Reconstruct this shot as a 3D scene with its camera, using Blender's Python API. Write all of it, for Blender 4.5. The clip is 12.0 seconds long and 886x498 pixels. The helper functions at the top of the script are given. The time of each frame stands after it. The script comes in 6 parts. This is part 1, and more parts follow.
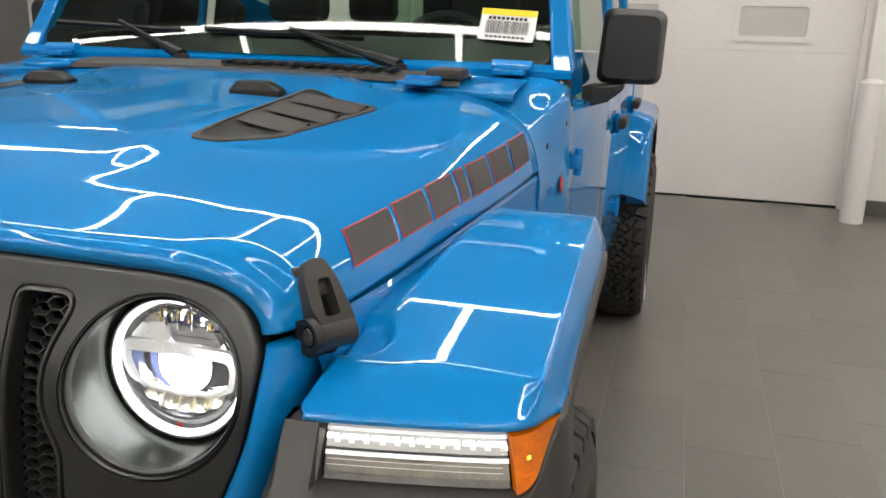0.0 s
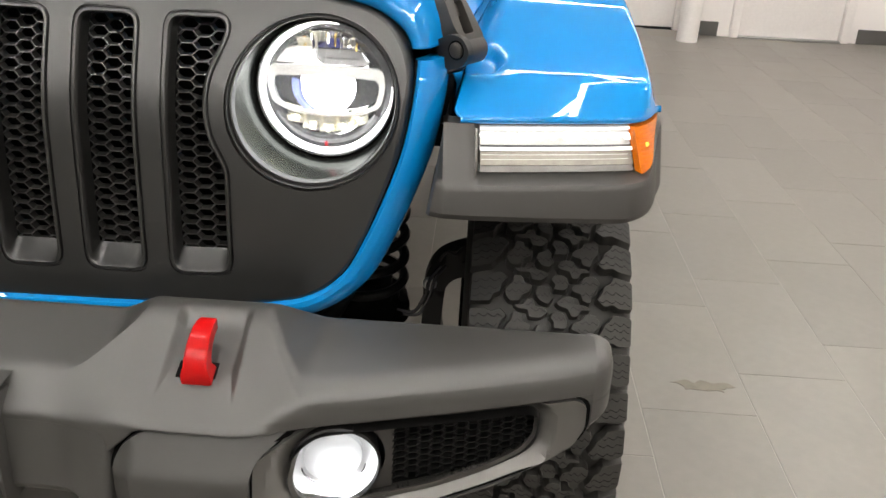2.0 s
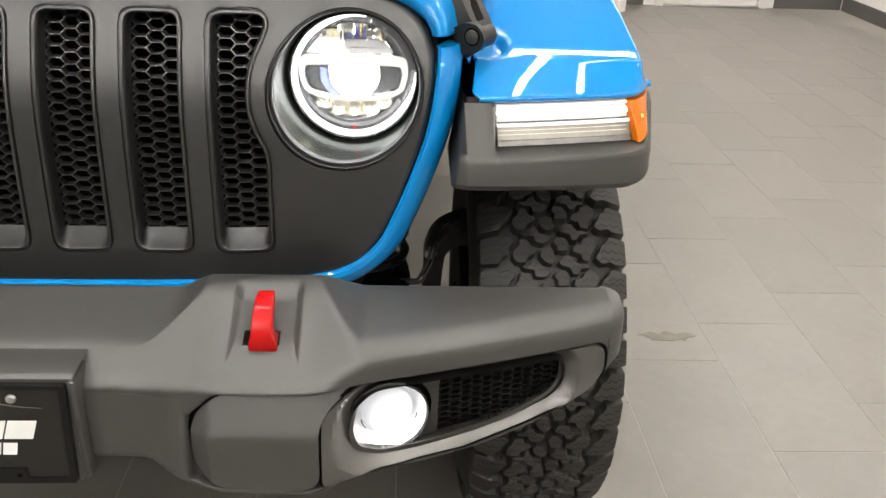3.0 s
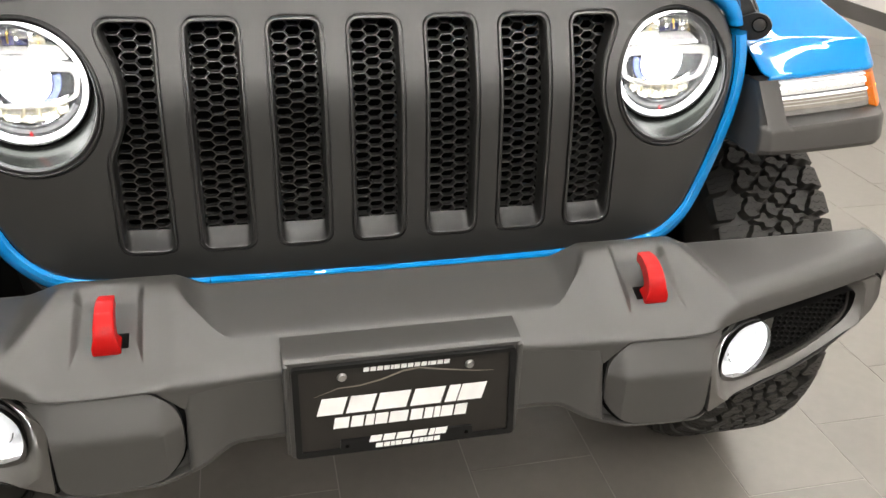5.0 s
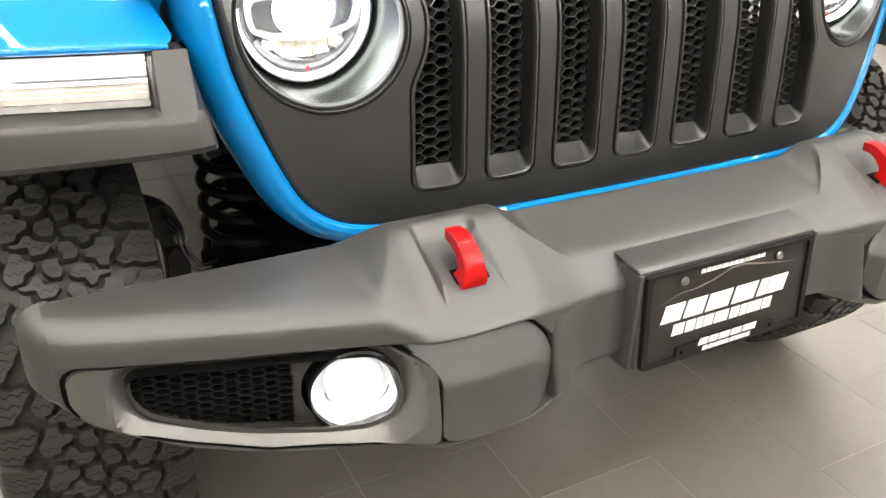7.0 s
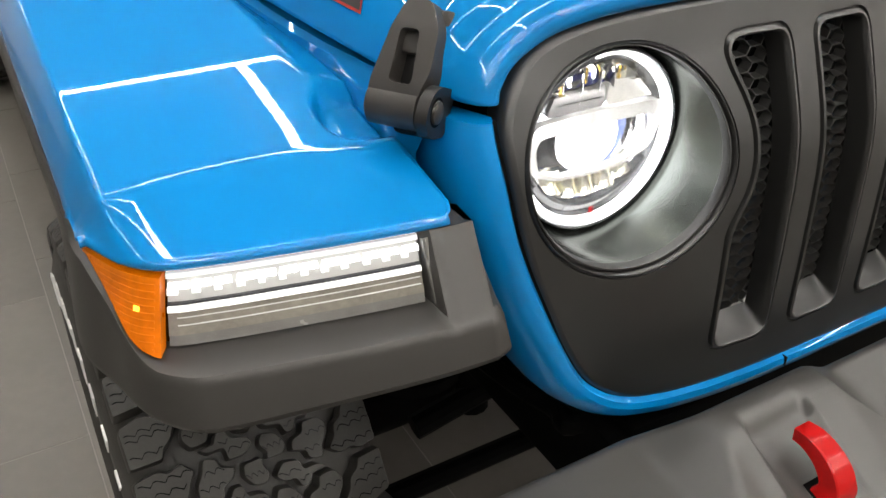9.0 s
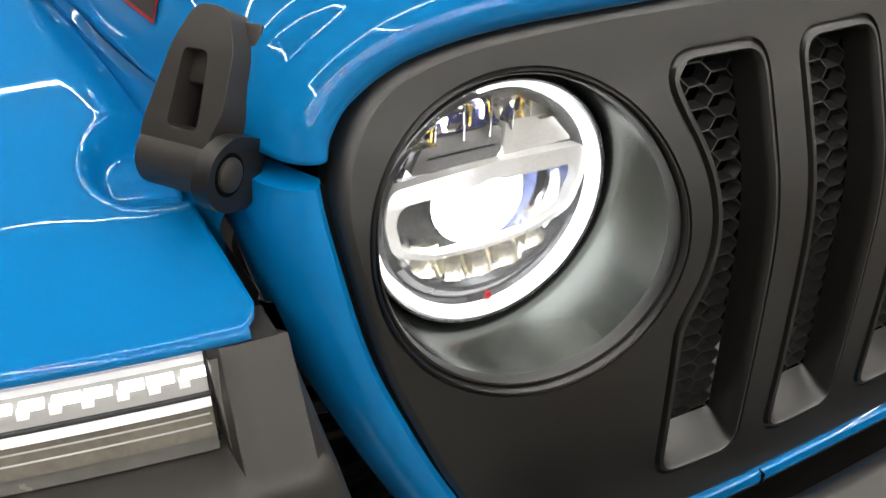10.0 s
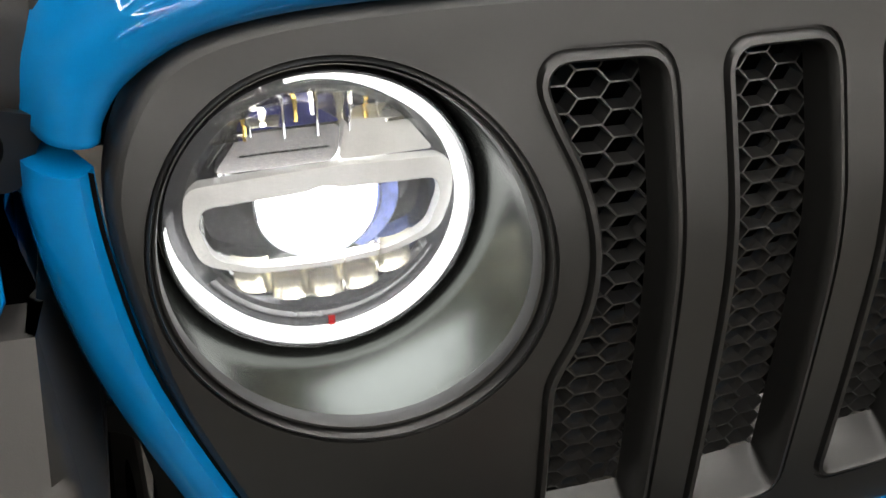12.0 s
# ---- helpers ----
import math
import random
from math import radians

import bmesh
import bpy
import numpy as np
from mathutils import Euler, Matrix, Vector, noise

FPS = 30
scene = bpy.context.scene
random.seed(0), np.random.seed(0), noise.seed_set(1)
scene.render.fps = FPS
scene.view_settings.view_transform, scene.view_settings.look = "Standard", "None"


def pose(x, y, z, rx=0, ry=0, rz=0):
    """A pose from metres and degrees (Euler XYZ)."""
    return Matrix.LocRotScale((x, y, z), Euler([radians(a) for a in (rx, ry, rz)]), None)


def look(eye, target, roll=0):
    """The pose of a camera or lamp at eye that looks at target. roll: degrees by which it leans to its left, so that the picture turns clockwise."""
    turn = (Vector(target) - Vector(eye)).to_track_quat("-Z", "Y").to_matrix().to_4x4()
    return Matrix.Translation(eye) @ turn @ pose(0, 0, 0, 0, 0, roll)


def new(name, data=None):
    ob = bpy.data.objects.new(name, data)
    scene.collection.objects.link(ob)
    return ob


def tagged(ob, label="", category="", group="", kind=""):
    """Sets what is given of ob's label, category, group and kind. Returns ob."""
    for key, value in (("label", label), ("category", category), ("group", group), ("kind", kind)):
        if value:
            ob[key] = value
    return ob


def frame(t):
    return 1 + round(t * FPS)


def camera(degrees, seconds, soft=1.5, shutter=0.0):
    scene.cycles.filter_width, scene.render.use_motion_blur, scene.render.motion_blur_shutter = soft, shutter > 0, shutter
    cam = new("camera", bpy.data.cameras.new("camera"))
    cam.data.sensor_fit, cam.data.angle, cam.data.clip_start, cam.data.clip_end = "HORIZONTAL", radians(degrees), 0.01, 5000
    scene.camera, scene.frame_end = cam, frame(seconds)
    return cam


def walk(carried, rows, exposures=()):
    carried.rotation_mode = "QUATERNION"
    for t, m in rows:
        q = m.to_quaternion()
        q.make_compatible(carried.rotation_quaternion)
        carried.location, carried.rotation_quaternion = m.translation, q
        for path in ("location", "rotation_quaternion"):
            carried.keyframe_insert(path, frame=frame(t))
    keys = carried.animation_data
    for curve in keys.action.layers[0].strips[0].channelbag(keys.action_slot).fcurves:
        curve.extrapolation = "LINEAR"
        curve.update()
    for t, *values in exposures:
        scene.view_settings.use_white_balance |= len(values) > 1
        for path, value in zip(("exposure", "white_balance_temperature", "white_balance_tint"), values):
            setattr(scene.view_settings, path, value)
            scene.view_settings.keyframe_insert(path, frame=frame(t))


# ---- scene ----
cam = camera(55.4, 12.0)
PATH = [
    (0, (1.056, -0.762, 1.445), (0.546, 1.097, 0.91), 1.5),
    (0.5, (0.984, -0.834, 1.415), (0.601, 1.035, 0.815), 1.5),
    (1, (0.88, -0.878, 1.38), (0.6, 0.992, 0.728), 1.4),
    (1.5, (0.782, -0.93, 1.344), (0.61, 0.918, 0.599), 2.3),
    (2, (0.697, -1.02, 1.311), (0.638, 0.79, 0.462), 2.9),
    (2.5, (0.635, -1.092, 1.327), (0.68, 0.698, 0.435), 2.6),
    (2.7, (0.611, -1.113, 1.338), (0.683, 0.675, 0.445), 2.4),
    (4.3, (0.132, -1.158, 1.364), (0.433, 0.592, 0.444), 2.7),
    (4.5, (0.035, -1.175, 1.372), (0.377, 0.569, 0.456), 2.6),
    (5, (-0.183, -1.198, 1.391), (0.237, 0.521, 0.46), 2.1),
    (5.5, (-0.371, -1.151, 1.357), (0.152, 0.544, 0.432), 2.0),
    (6, (-0.552, -1.08, 1.334), (0.083, 0.574, 0.407), 2.1),
    (6.5, (-0.691, -1.036, 1.279), (0.053, 0.569, 0.347), 2.0),
    (7, (-0.86, -0.979, 1.26), (-0.005, 0.571, 0.33), 2.1),
    (7.5, (-0.992, -0.877, 1.309), (-0.049, 0.614, 0.366), 2.4),
    (7.7, (-1.019, -0.807, 1.318), (-0.064, 0.67, 0.367), 2.3),
    (9.3, (-0.969, -0.443, 1.368), (-0.123, 1.005, 0.278), 0.9),
    (9.5, (-0.925, -0.417, 1.365), (-0.07, 1.028, 0.278), 1.0),
    (10, (-0.769, -0.341, 1.308), (0.065, 1.108, 0.21), 1.2),
    (10.5, (-0.685, -0.301, 1.264), (0.028, 1.206, 0.158), -0.2),
    (11, (-0.619, -0.301, 1.24), (0.013, 1.24, 0.133), -0.1),
    (11.5, (-0.573, -0.321, 1.242), (0.019, 1.248, 0.152), -0.0),
    (12, (-0.576, -0.347, 1.274), (0.002, 1.226, 0.182), 1.8),
]
walk(cam, [(t, look(eye, target, roll)) for t, eye, target, roll in PATH],
     [(0, -0.7), (1, -0.4), (1.5, -0.4), (2, -0.1), (2.7, 0.05), (4.3, 0.0), (5, 0.12), (5.5, 0.54), (6.2, 0.70), (7.5, 0.64), (7.7, 0.58), (9.3, -0.35), (9.5, -0.4), (10, -0.62), (10.5, -0.75), (12, -0.72)])

# ---------- light ----------
world = bpy.data.worlds.new("world")
scene.world = world
world.use_nodes = True
world.node_tree.nodes["Background"].inputs[0].default_value = (0.6, 0.65, 0.7, 1)
world.node_tree.nodes["Background"].inputs[1].default_value = 0.05

TUBE_LIGHT = 60.0


# ---------- materials ----------
def material(name, color, rough=0.5, metal=0.0, coat=0.0, spec=0.5, big=(3.0, 0.08), fine=(60.0, 0.06),
             bump=0.0, bump_scale=300.0, rough_var=0.06, per_object=0.0, emit=0.0, emit_color=(1, 1, 1)):
    m = bpy.data.materials.new(name)
    m.use_nodes = True
    nt = m.node_tree
    b = nt.nodes["Principled BSDF"]
    b.inputs["Metallic"].default_value = metal
    b.inputs["Coat Weight"].default_value = coat
    b.inputs["Coat Roughness"].default_value = 0.025
    b.inputs["Specular IOR Level"].default_value = spec
    tc = nt.nodes.new("ShaderNodeTexCoord")

    def noise_node(scale, detail=3.0):
        n = nt.nodes.new("ShaderNodeTexNoise")
        n.inputs["Scale"].default_value = scale
        n.inputs["Detail"].default_value = detail
        nt.links.new(tc.outputs["Object"], n.inputs["Vector"])
        return n.outputs["Fac"]

    def math_node(op, a, c):
        n = nt.nodes.new("ShaderNodeMath")
        n.operation = op
        for i, v in enumerate((a, c)):
            if isinstance(v, (int, float)):
                n.inputs[i].default_value = v
            else:
                nt.links.new(v, n.inputs[i])
        return n.outputs[0]

    n1, n2 = noise_node(big[0]), noise_node(fine[0])
    v = math_node("ADD", math_node("MULTIPLY", math_node("SUBTRACT", n1, 0.5), 2 * big[1]),
                  math_node("MULTIPLY", math_node("SUBTRACT", n2, 0.5), 2 * fine[1]))
    if per_object:
        oi = nt.nodes.new("ShaderNodeObjectInfo")
        v = math_node("ADD", v, math_node("MULTIPLY", math_node("SUBTRACT", oi.outputs["Random"], 0.5), 2 * per_object))
    hsv = nt.nodes.new("ShaderNodeHueSaturation")
    hsv.inputs["Color"].default_value = (*color, 1)
    nt.links.new(math_node("ADD", v, 1.0), hsv.inputs["Value"])
    nt.links.new(hsv.outputs[0], b.inputs["Base Color"])
    nt.links.new(math_node("ADD", math_node("MULTIPLY", math_node("SUBTRACT", n1, 0.5), 2 * rough_var), rough), b.inputs["Roughness"])
    if bump:
        bn = nt.nodes.new("ShaderNodeBump")
        bn.inputs["Strength"].default_value = bump
        bn.inputs["Distance"].default_value = 0.001
        nt.links.new(noise_node(bump_scale, 2.0), bn.inputs["Height"])
        nt.links.new(bn.outputs[0], b.inputs["Normal"])
    if emit:
        b.inputs["Emission Color"].default_value = (*emit_color, 1)
        b.inputs["Emission Strength"].default_value = emit
    return m


def clear_cover(name, tint=(1, 1, 1), gloss=0.04, haze=0.0):
    """Thin clear plastic or glass: lets light straight through, mirrors a little, more at a slant."""
    m = bpy.data.materials.new(name)
    m.use_nodes = True
    nt = m.node_tree
    nt.nodes.remove(nt.nodes["Principled BSDF"])
    out = nt.nodes["Material Output"]
    tr = nt.nodes.new("ShaderNodeBsdfTransparent")
    tr.inputs[0].default_value = (*tint, 1)
    gl = nt.nodes.new("ShaderNodeBsdfGlossy")
    gl.inputs["Roughness"].default_value = 0.01
    fr = nt.nodes.new("ShaderNodeFresnel")
    fr.inputs[0].default_value = 1.0 + gloss * 10
    mx = nt.nodes.new("ShaderNodeMixShader")
    nt.links.new(fr.outputs[0], mx.inputs[0])
    if haze:        # pale veil added to lift the dark tones behind the cover
        df = nt.nodes.new("ShaderNodeBsdfTranslucent")
        hz = nt.nodes.new("ShaderNodeMixShader")
        hz.inputs[0].default_value = haze
        nt.links.new(tr.outputs[0], hz.inputs[1])
        nt.links.new(df.outputs[0], hz.inputs[2])
        nt.links.new(hz.outputs[0], mx.inputs[1])
    else:
        nt.links.new(tr.outputs[0], mx.inputs[1])
    nt.links.new(gl.outputs[0], mx.inputs[2])
    nt.links.new(mx.outputs[0], out.inputs[0])
    return m


BLUE = material("blue_paint", (0.0, 0.185, 0.485), 0.5, 0.0, 0.9, 0.05, big=(1.5, 0.03), fine=(900, 0.05), rough_var=0.02)
GRAY = material("grey_satin_paint", (0.0085, 0.0084, 0.0080), 0.41, 0.0, 0.0, 1.0, big=(4, 0.06), fine=(500, 0.05), bump=0.05, bump_scale=900)
BUMPER = material("grey_bumper_plastic", (0.0420, 0.0404, 0.0384), 0.40, 0.0, 0.0, 0.78, big=(5, 0.06), fine=(700, 0.08), bump=0.12, bump_scale=1500)
BEZEL = material("satin_bezel", (0.078, 0.074, 0.069), 0.30, 0.25, 0.0, 0.8, big=(5, 0.03), fine=(700, 0.06), bump=0.06, bump_scale=1500)
FLARE = material("grey_flare_plastic", (0.032, 0.0298, 0.0272), 0.46, 0.0, 0.0, 0.6, big=(6, 0.06), fine=(700, 0.08), bump=0.12, bump_scale=1500)
BLACK = material("black_plastic", (0.006, 0.006, 0.006), 0.42, 0, 0, 0.25, bump=0.08, bump_scale=1200)
MESH = material("mesh_plastic", (0.026, 0.0255, 0.0245), 0.28, 0, 0, 1.0)
SLATE = material("louvre_plastic", (0.042, 0.038, 0.034), 0.5, 0, 0, 0.3, bump=0.08, bump_scale=1200)
# near-black for dark parts and for shade put into underbody and gaps
DARK = material("near_black", (0.003, 0.003, 0.003), 0.6, 0.0, 0, 0.05)
RUBBER = material("tyre_rubber", (0.031, 0.0295, 0.0265), 0.55, 0, 0, 0.4, big=(8, 0.15), fine=(300, 0.2), bump=0.2, bump_scale=900, rough_var=0.1)
LATCH = material("latch_rubber", (0.036, 0.033, 0.030), 0.5, 0, 0, 0.4, big=(30, 0.08), fine=(900, 0.08), bump=0.1, bump_scale=1500)
LUG = material("lug_plastic", (0.013, 0.0125, 0.012), 0.42, 0, 0, 0.4, bump=0.08, bump_scale=1500)
RED = material("red_paint", (0.42, 0.003, 0.0035), 0.42, 0, 0.45, 0.12, big=(20, 0.05))
REDLINE = material("red_decal", (0.42, 0.02, 0.02), 0.4)
DECAL = material("dark_decal", (0.030, 0.026, 0.026), 0.45, 0, 0, 0.4)
VISOR = material("smoky_visor", (0.22, 0.22, 0.23), 0.14, 0.5, 0.3, big=(60, 0.1))
CHROME = material("chrome", (0.75, 0.75, 0.74), 0.08, 1.0, big=(10, 0.03), rough_var=0.03)
SILVER = material("silver_bowl", (0.086, 0.092, 0.085), 0.20, 0.9, 0, 0.5, big=(16, 0.22), fine=(400, 0.02), rough_var=0.03)
STEEL = material("steel", (0.45, 0.45, 0.45), 0.3, 1.0, big=(40, 0.1))
SMOKED = material("smoked_plastic", (0.045, 0.045, 0.05), 0.16, 0, 0.5, big=(60, 0.2))
AMBER = material("amber_lens", (0.56, 0.125, 0.0), 0.30, 0, 0.25, 0.25, big=(45, 0.45), fine=(160, 0.2), emit=0.10, emit_color=(1, 0.27, 0.005))
AMBER_HOT = material("amber_glint", (0.9, 0.5, 0.1), 0.3, emit=3.5, emit_color=(1, 0.50, 0.03))
LED = material("white_led", (1, 1, 1), 0.4, emit=3.2, emit_color=(1, 1, 0.98))
LED_MID = material("led_bar", (0.9, 0.9, 0.9), 0.3, emit=0.42)
LED_DIM = material("led_guide", (0.42, 0.415, 0.395), 0.25, 0.2, emit=0.17)
LAMPGREY = material("lamp_grey", (0.225, 0.205, 0.175), 0.22, 0.25, big=(50, 0.25), fine=(200, 0.2))
LAMPDARK = material("lamp_dark", (0.17, 0.165, 0.155), 0.25, 0.2, big=(50, 0.25))
LED_UPPER = material("upper_diode", (1, 1, 1), 0.4, emit=9.0, emit_color=(1, 0.97, 0.90))
BEAM = material("projector_lens", (1, 1, 1), 0.2, emit=12.0, emit_color=(0.95, 0.97, 1))
# blue light scatter at the projector, put into colour and a weak glow
BLUEISH = material("blue_scatter", (0.30, 0.36, 0.70), 0.2, 0.2, 1.0, big=(120, 0.9), fine=(300, 0.5), emit=0.38, emit_color=(0.22, 0.34, 1.0))
# blue-violet sheen of a dark lamp panel, put into its colour
VIOLET = material("violet_sheen", (0.045, 0.050, 0.20), 0.18, 0.4, 0.6, big=(60, 0.3))
COVER = clear_cover("clear_cover")
HAZY = clear_cover("headlight_cover", haze=0.05)
SIGNAL_COVER = clear_cover("signal_cover", gloss=0.016)
GLASS = clear_cover("windscreen_glass", (0.55, 0.68, 0.58), 0.05)
WHITE_INK = material("white_ink", (0.78, 0.78, 0.77), 0.4, big=(40, 0.03))
PLATE = material("plate_board", (0.016, 0.014, 0.012), 0.45, 0, 0.0, 0.35, big=(20, 0.1))
TILE = material("floor_tile", (0.170, 0.156, 0.138), 0.36, 0, 0, 0.72, big=(3.5, 0.16), fine=(30, 0.09), bump=0.08, bump_scale=60, rough_var=0.07, per_object=0.07)
GROUT = material("grout", (0.32, 0.30, 0.27), 0.7, big=(5, 0.1))
WALL = material("white_wall_paint", (0.89, 0.85, 0.83), 0.6, big=(1.2, 0.02), fine=(40, 0.015), bump=0.15, bump_scale=160)
DOORW = material("white_door_enamel", (0.89, 0.85, 0.83), 0.45, big=(1.5, 0.02), bump=0.1, bump_scale=120)
CEIL = material("ceiling_paint", (0.16, 0.16, 0.155), 0.8, big=(1, 0.04))
# greys of the two unseen walls, set to dim what they reflect
SOUTHWALL = material("dimmed_south_wall", (0.23, 0.23, 0.225), 0.6, big=(1.2, 0.03), bump=0.15, bump_scale=160)
WESTWALL = material("dimmed_west_wall", (0.18, 0.177, 0.173), 0.6, big=(1.2, 0.03), bump=0.15, bump_scale=160)
BASE = material("dark_baseboard", (0.10, 0.095, 0.09), 0.5)
PAPER = material("paper", (0.85, 0.84, 0.83), 0.6, big=(20, 0.03))
YELLOW = material("yellow_ink", (0.85, 0.62, 0.01), 0.5)
SEAT = material("seat_cloth", (0.02, 0.02, 0.022), 0.85, big=(10, 0.1), bump=0.2, bump_scale=500)
TUBE = material("light_diffuser", (0.9, 0.9, 0.9), 0.5, emit=TUBE_LIGHT, emit_color=(1.0, 0.955, 0.885))
HOUSING = material("lamp_housing", (0.7, 0.7, 0.7), 0.5)
STAIN = material("floor_stain", (0.165, 0.142, 0.112), 0.55, big=(30, 0.3))


# ---------- mesh helpers: a geometry is (points, faces) ----------
def thing(name, label, category, group="", kind="", at=(0, 0, 0)):
    e = new(name)
    e.location = at
    e.empty_display_size = 0.1
    return tagged(e, label, category, group, kind)


def part(name, geo, mat, parent=None, label="", sharp=35, smooth=True, bevel=0.0, thick=0.0, facing=None, crisp=False):
    V, F = geo
    me = bpy.data.meshes.new(name)
    me.from_pydata([tuple(v) for v in V], [], [tuple(f) for f in F])
    bm = bmesh.new()
    bm.from_mesh(me)
    bmesh.ops.remove_doubles(bm, verts=bm.verts, dist=1e-5)
    bmesh.ops.recalc_face_normals(bm, faces=bm.faces)
    if facing and sum((f.normal * f.calc_area() for f in bm.faces), Vector()).dot(Vector(facing)) < 0:
        bmesh.ops.reverse_faces(bm, faces=bm.faces)
    bm.to_mesh(me)
    bm.free()
    me.materials.append(mat)
    if smooth:
        me.polygons.foreach_set("use_smooth", [True] * len(me.polygons))
        me.set_sharp_from_angle(angle=radians(sharp))
    ob = new(name, me)
    if thick:
        s = ob.modifiers.new("thickness", "SOLIDIFY")
        s.thickness, s.offset = thick, 0.0
    if bevel:
        s = ob.modifiers.new("edges", "BEVEL")
        s.width, s.segments, s.limit_method, s.angle_limit = bevel, 3, "ANGLE", radians(24)
        s.harden_normals = False
    if crisp:
        s = ob.modifiers.new("flat_facets", "WEIGHTED_NORMAL")
        s.keep_sharp = True
    if parent:
        ob.parent = parent
    if label:
        tagged(ob, label)
    return ob


def join(*geos):
    V, F = [], []
    for v, f in geos:
        n = len(V)
        V += [tuple(p) for p in v]
        F += [tuple(i + n for i in q) for q in f]
    return V, F


def moved(geo, m):
    return [tuple(m @ Vector(v)) for v in geo[0]], geo[1]


def flip(geo, s):
    """The geometry on the side s: -1 mirrors it across the car's middle."""
    return geo if s > 0 else ([(-v[0], v[1], v[2]) for v in geo[0]], [tuple(reversed(f)) for f in geo[1]])


def loft(rows, closed=False, capped=False, ring=False):
    """Quads between rows of points. closed: each row is a loop. ring: the last row meets the first."""
    n = len(rows[0])
    V = [p for r in rows for p in r]
    F = []
    for j in range(len(rows) - (0 if ring else 1)):
        a, b = j * n, (j + 1) % len(rows) * n
        for i in range(n if closed else n - 1):
            k = (i + 1) % n
            F.append((a + i, a + k, b + k, b + i))
    if capped:
        F.append(tuple(range(n)))
        F.append(tuple(range(len(V) - n, len(V))))
    return V, F


def crom(pts, n):
    """n points along a smooth curve through pts."""
    P = [np.array(p, float) for p in pts]
    P = [2 * P[0] - P[1]] + P + [2 * P[-1] - P[-2]]
    out = []
    for t in np.linspace(0, len(pts) - 1 - 1e-9, n):
        i, u = int(t), t - int(t)
        a, b, c, d = P[i:i + 4]
        out.append(0.5 * (2 * b + (c - a) * u + (2 * a - 5 * b + 4 * c - d) * u * u + (3 * b - a - 3 * c + d) * u ** 3))
    return out


def tube(pts, r, n=10, radii=None):
    P = [Vector(p) for p in pts]
    rows = []
    side = None
    for i, p in enumerate(P):
        d = (P[min(i + 1, len(P) - 1)] - P[max(i - 1, 0)]).normalized()
        if side is None:
            side = d.orthogonal().normalized()
        side = (side - d * side.dot(d)).normalized()
        up = d.cross(side)
        q = radii[i] if radii else r
        rows.append([p + q * (math.cos(a) * side + math.sin(a) * up) for a in np.linspace(0, 2 * math.pi, n, False)])
    return loft(rows, closed=True, capped=True)


def lathe(profile, n=48, m=Matrix()):
    """Rows of (radius, height) turned round the z axis, then laid by m."""
    rows = [[m @ Vector((r * math.cos(a), r * math.sin(a), h)) for a in np.linspace(0, 2 * math.pi, n, False)] for r, h in profile]
    return loft(rows, closed=True)


def box(c, s, m=Matrix(), bevel=0.0):
    bm = bmesh.new()
    bmesh.ops.create_cube(bm, size=1, matrix=Matrix.Translation(c) @ Matrix.Diagonal((*s, 1)))
    if bevel:
        bmesh.ops.bevel(bm, geom=bm.edges[:], offset=bevel, segments=2, affect="EDGES", profile=0.5)
    bm.verts.index_update()
    g = [tuple(m @ v.co) for v in bm.verts], [tuple(v.index for v in f.verts) for f in bm.faces]
    bm.free()
    return g


def inside(p, poly):
    x, y = p
    c = False
    for (x1, y1), (x2, y2) in zip(poly, poly[1:] + poly[:1]):
        if (y1 > y) != (y2 > y) and x < (x2 - x1) * (y - y1) / (y2 - y1) + x1:
            c = not c
    return c


def filled(outer, holes=(), step=0.02):
    """A flat sheet with holes, as 2D points and triangles, with a grid of points inside."""
    from mathutils.geometry import delaunay_2d_cdt
    pts, edges = [], []
    for loop in (outer, *holes):
        n = len(pts)
        pts += [Vector(p) for p in loop]
        edges += [(n + i, n + (i + 1) % len(loop)) for i in range(len(loop))]
    xs, ys = [p[0] for p in outer], [p[1] for p in outer]
    for gx in np.arange(min(xs) + step / 2, max(xs), step):
        for gy in np.arange(min(ys) + step / 2, max(ys), step):
            if inside((gx, gy), list(outer)) and not any(inside((gx, gy), list(h)) for h in holes):
                pts.append(Vector((gx, gy)))
    V, _, T, *_ = delaunay_2d_cdt(pts, edges, [], 0, 1e-6)
    keep = []
    for t in T:
        c = sum((V[i] for i in t), Vector((0, 0))) / 3
        if inside(c, list(outer)) and not any(inside(c, list(h)) for h in holes):
            keep.append(tuple(t))
    return [tuple(v) for v in V], keep


def slab(outer, place, depth, holes=(), step=0.02, edge=0.0):
    """A plate with holes: place(u, v, d) gives the point at depth d behind the face. edge: rounds the rim."""
    P, T = filled(outer, holes, step)
    front = [place(u, v, 0.0) for u, v in P], T
    parts = [front]
    for loop in (outer, *holes):
        parts.append(loft([[place(u, v, 0.0) for u, v in loop], [place(u, v, depth) for u, v in loop]], closed=True))
    return join(*parts)


def rounded(poly, r, n=5):
    """The polygon with its corners rounded."""
    out = []
    k = len(poly)
    for i in range(k):
        a, b, c = (Vector(poly[(i + d) % k]) for d in (-1, 0, 1))
        d1, d2 = (a - b), (c - b)
        q = min(r, d1.length * 0.45, d2.length * 0.45)
        p1, p2 = b + d1.normalized() * q, b + d2.normalized() * q
        for t in np.linspace(0, 1, n):
            out.append(tuple((1 - t) ** 2 * p1 + 2 * t * (1 - t) * b + t * t * p2))
    return out


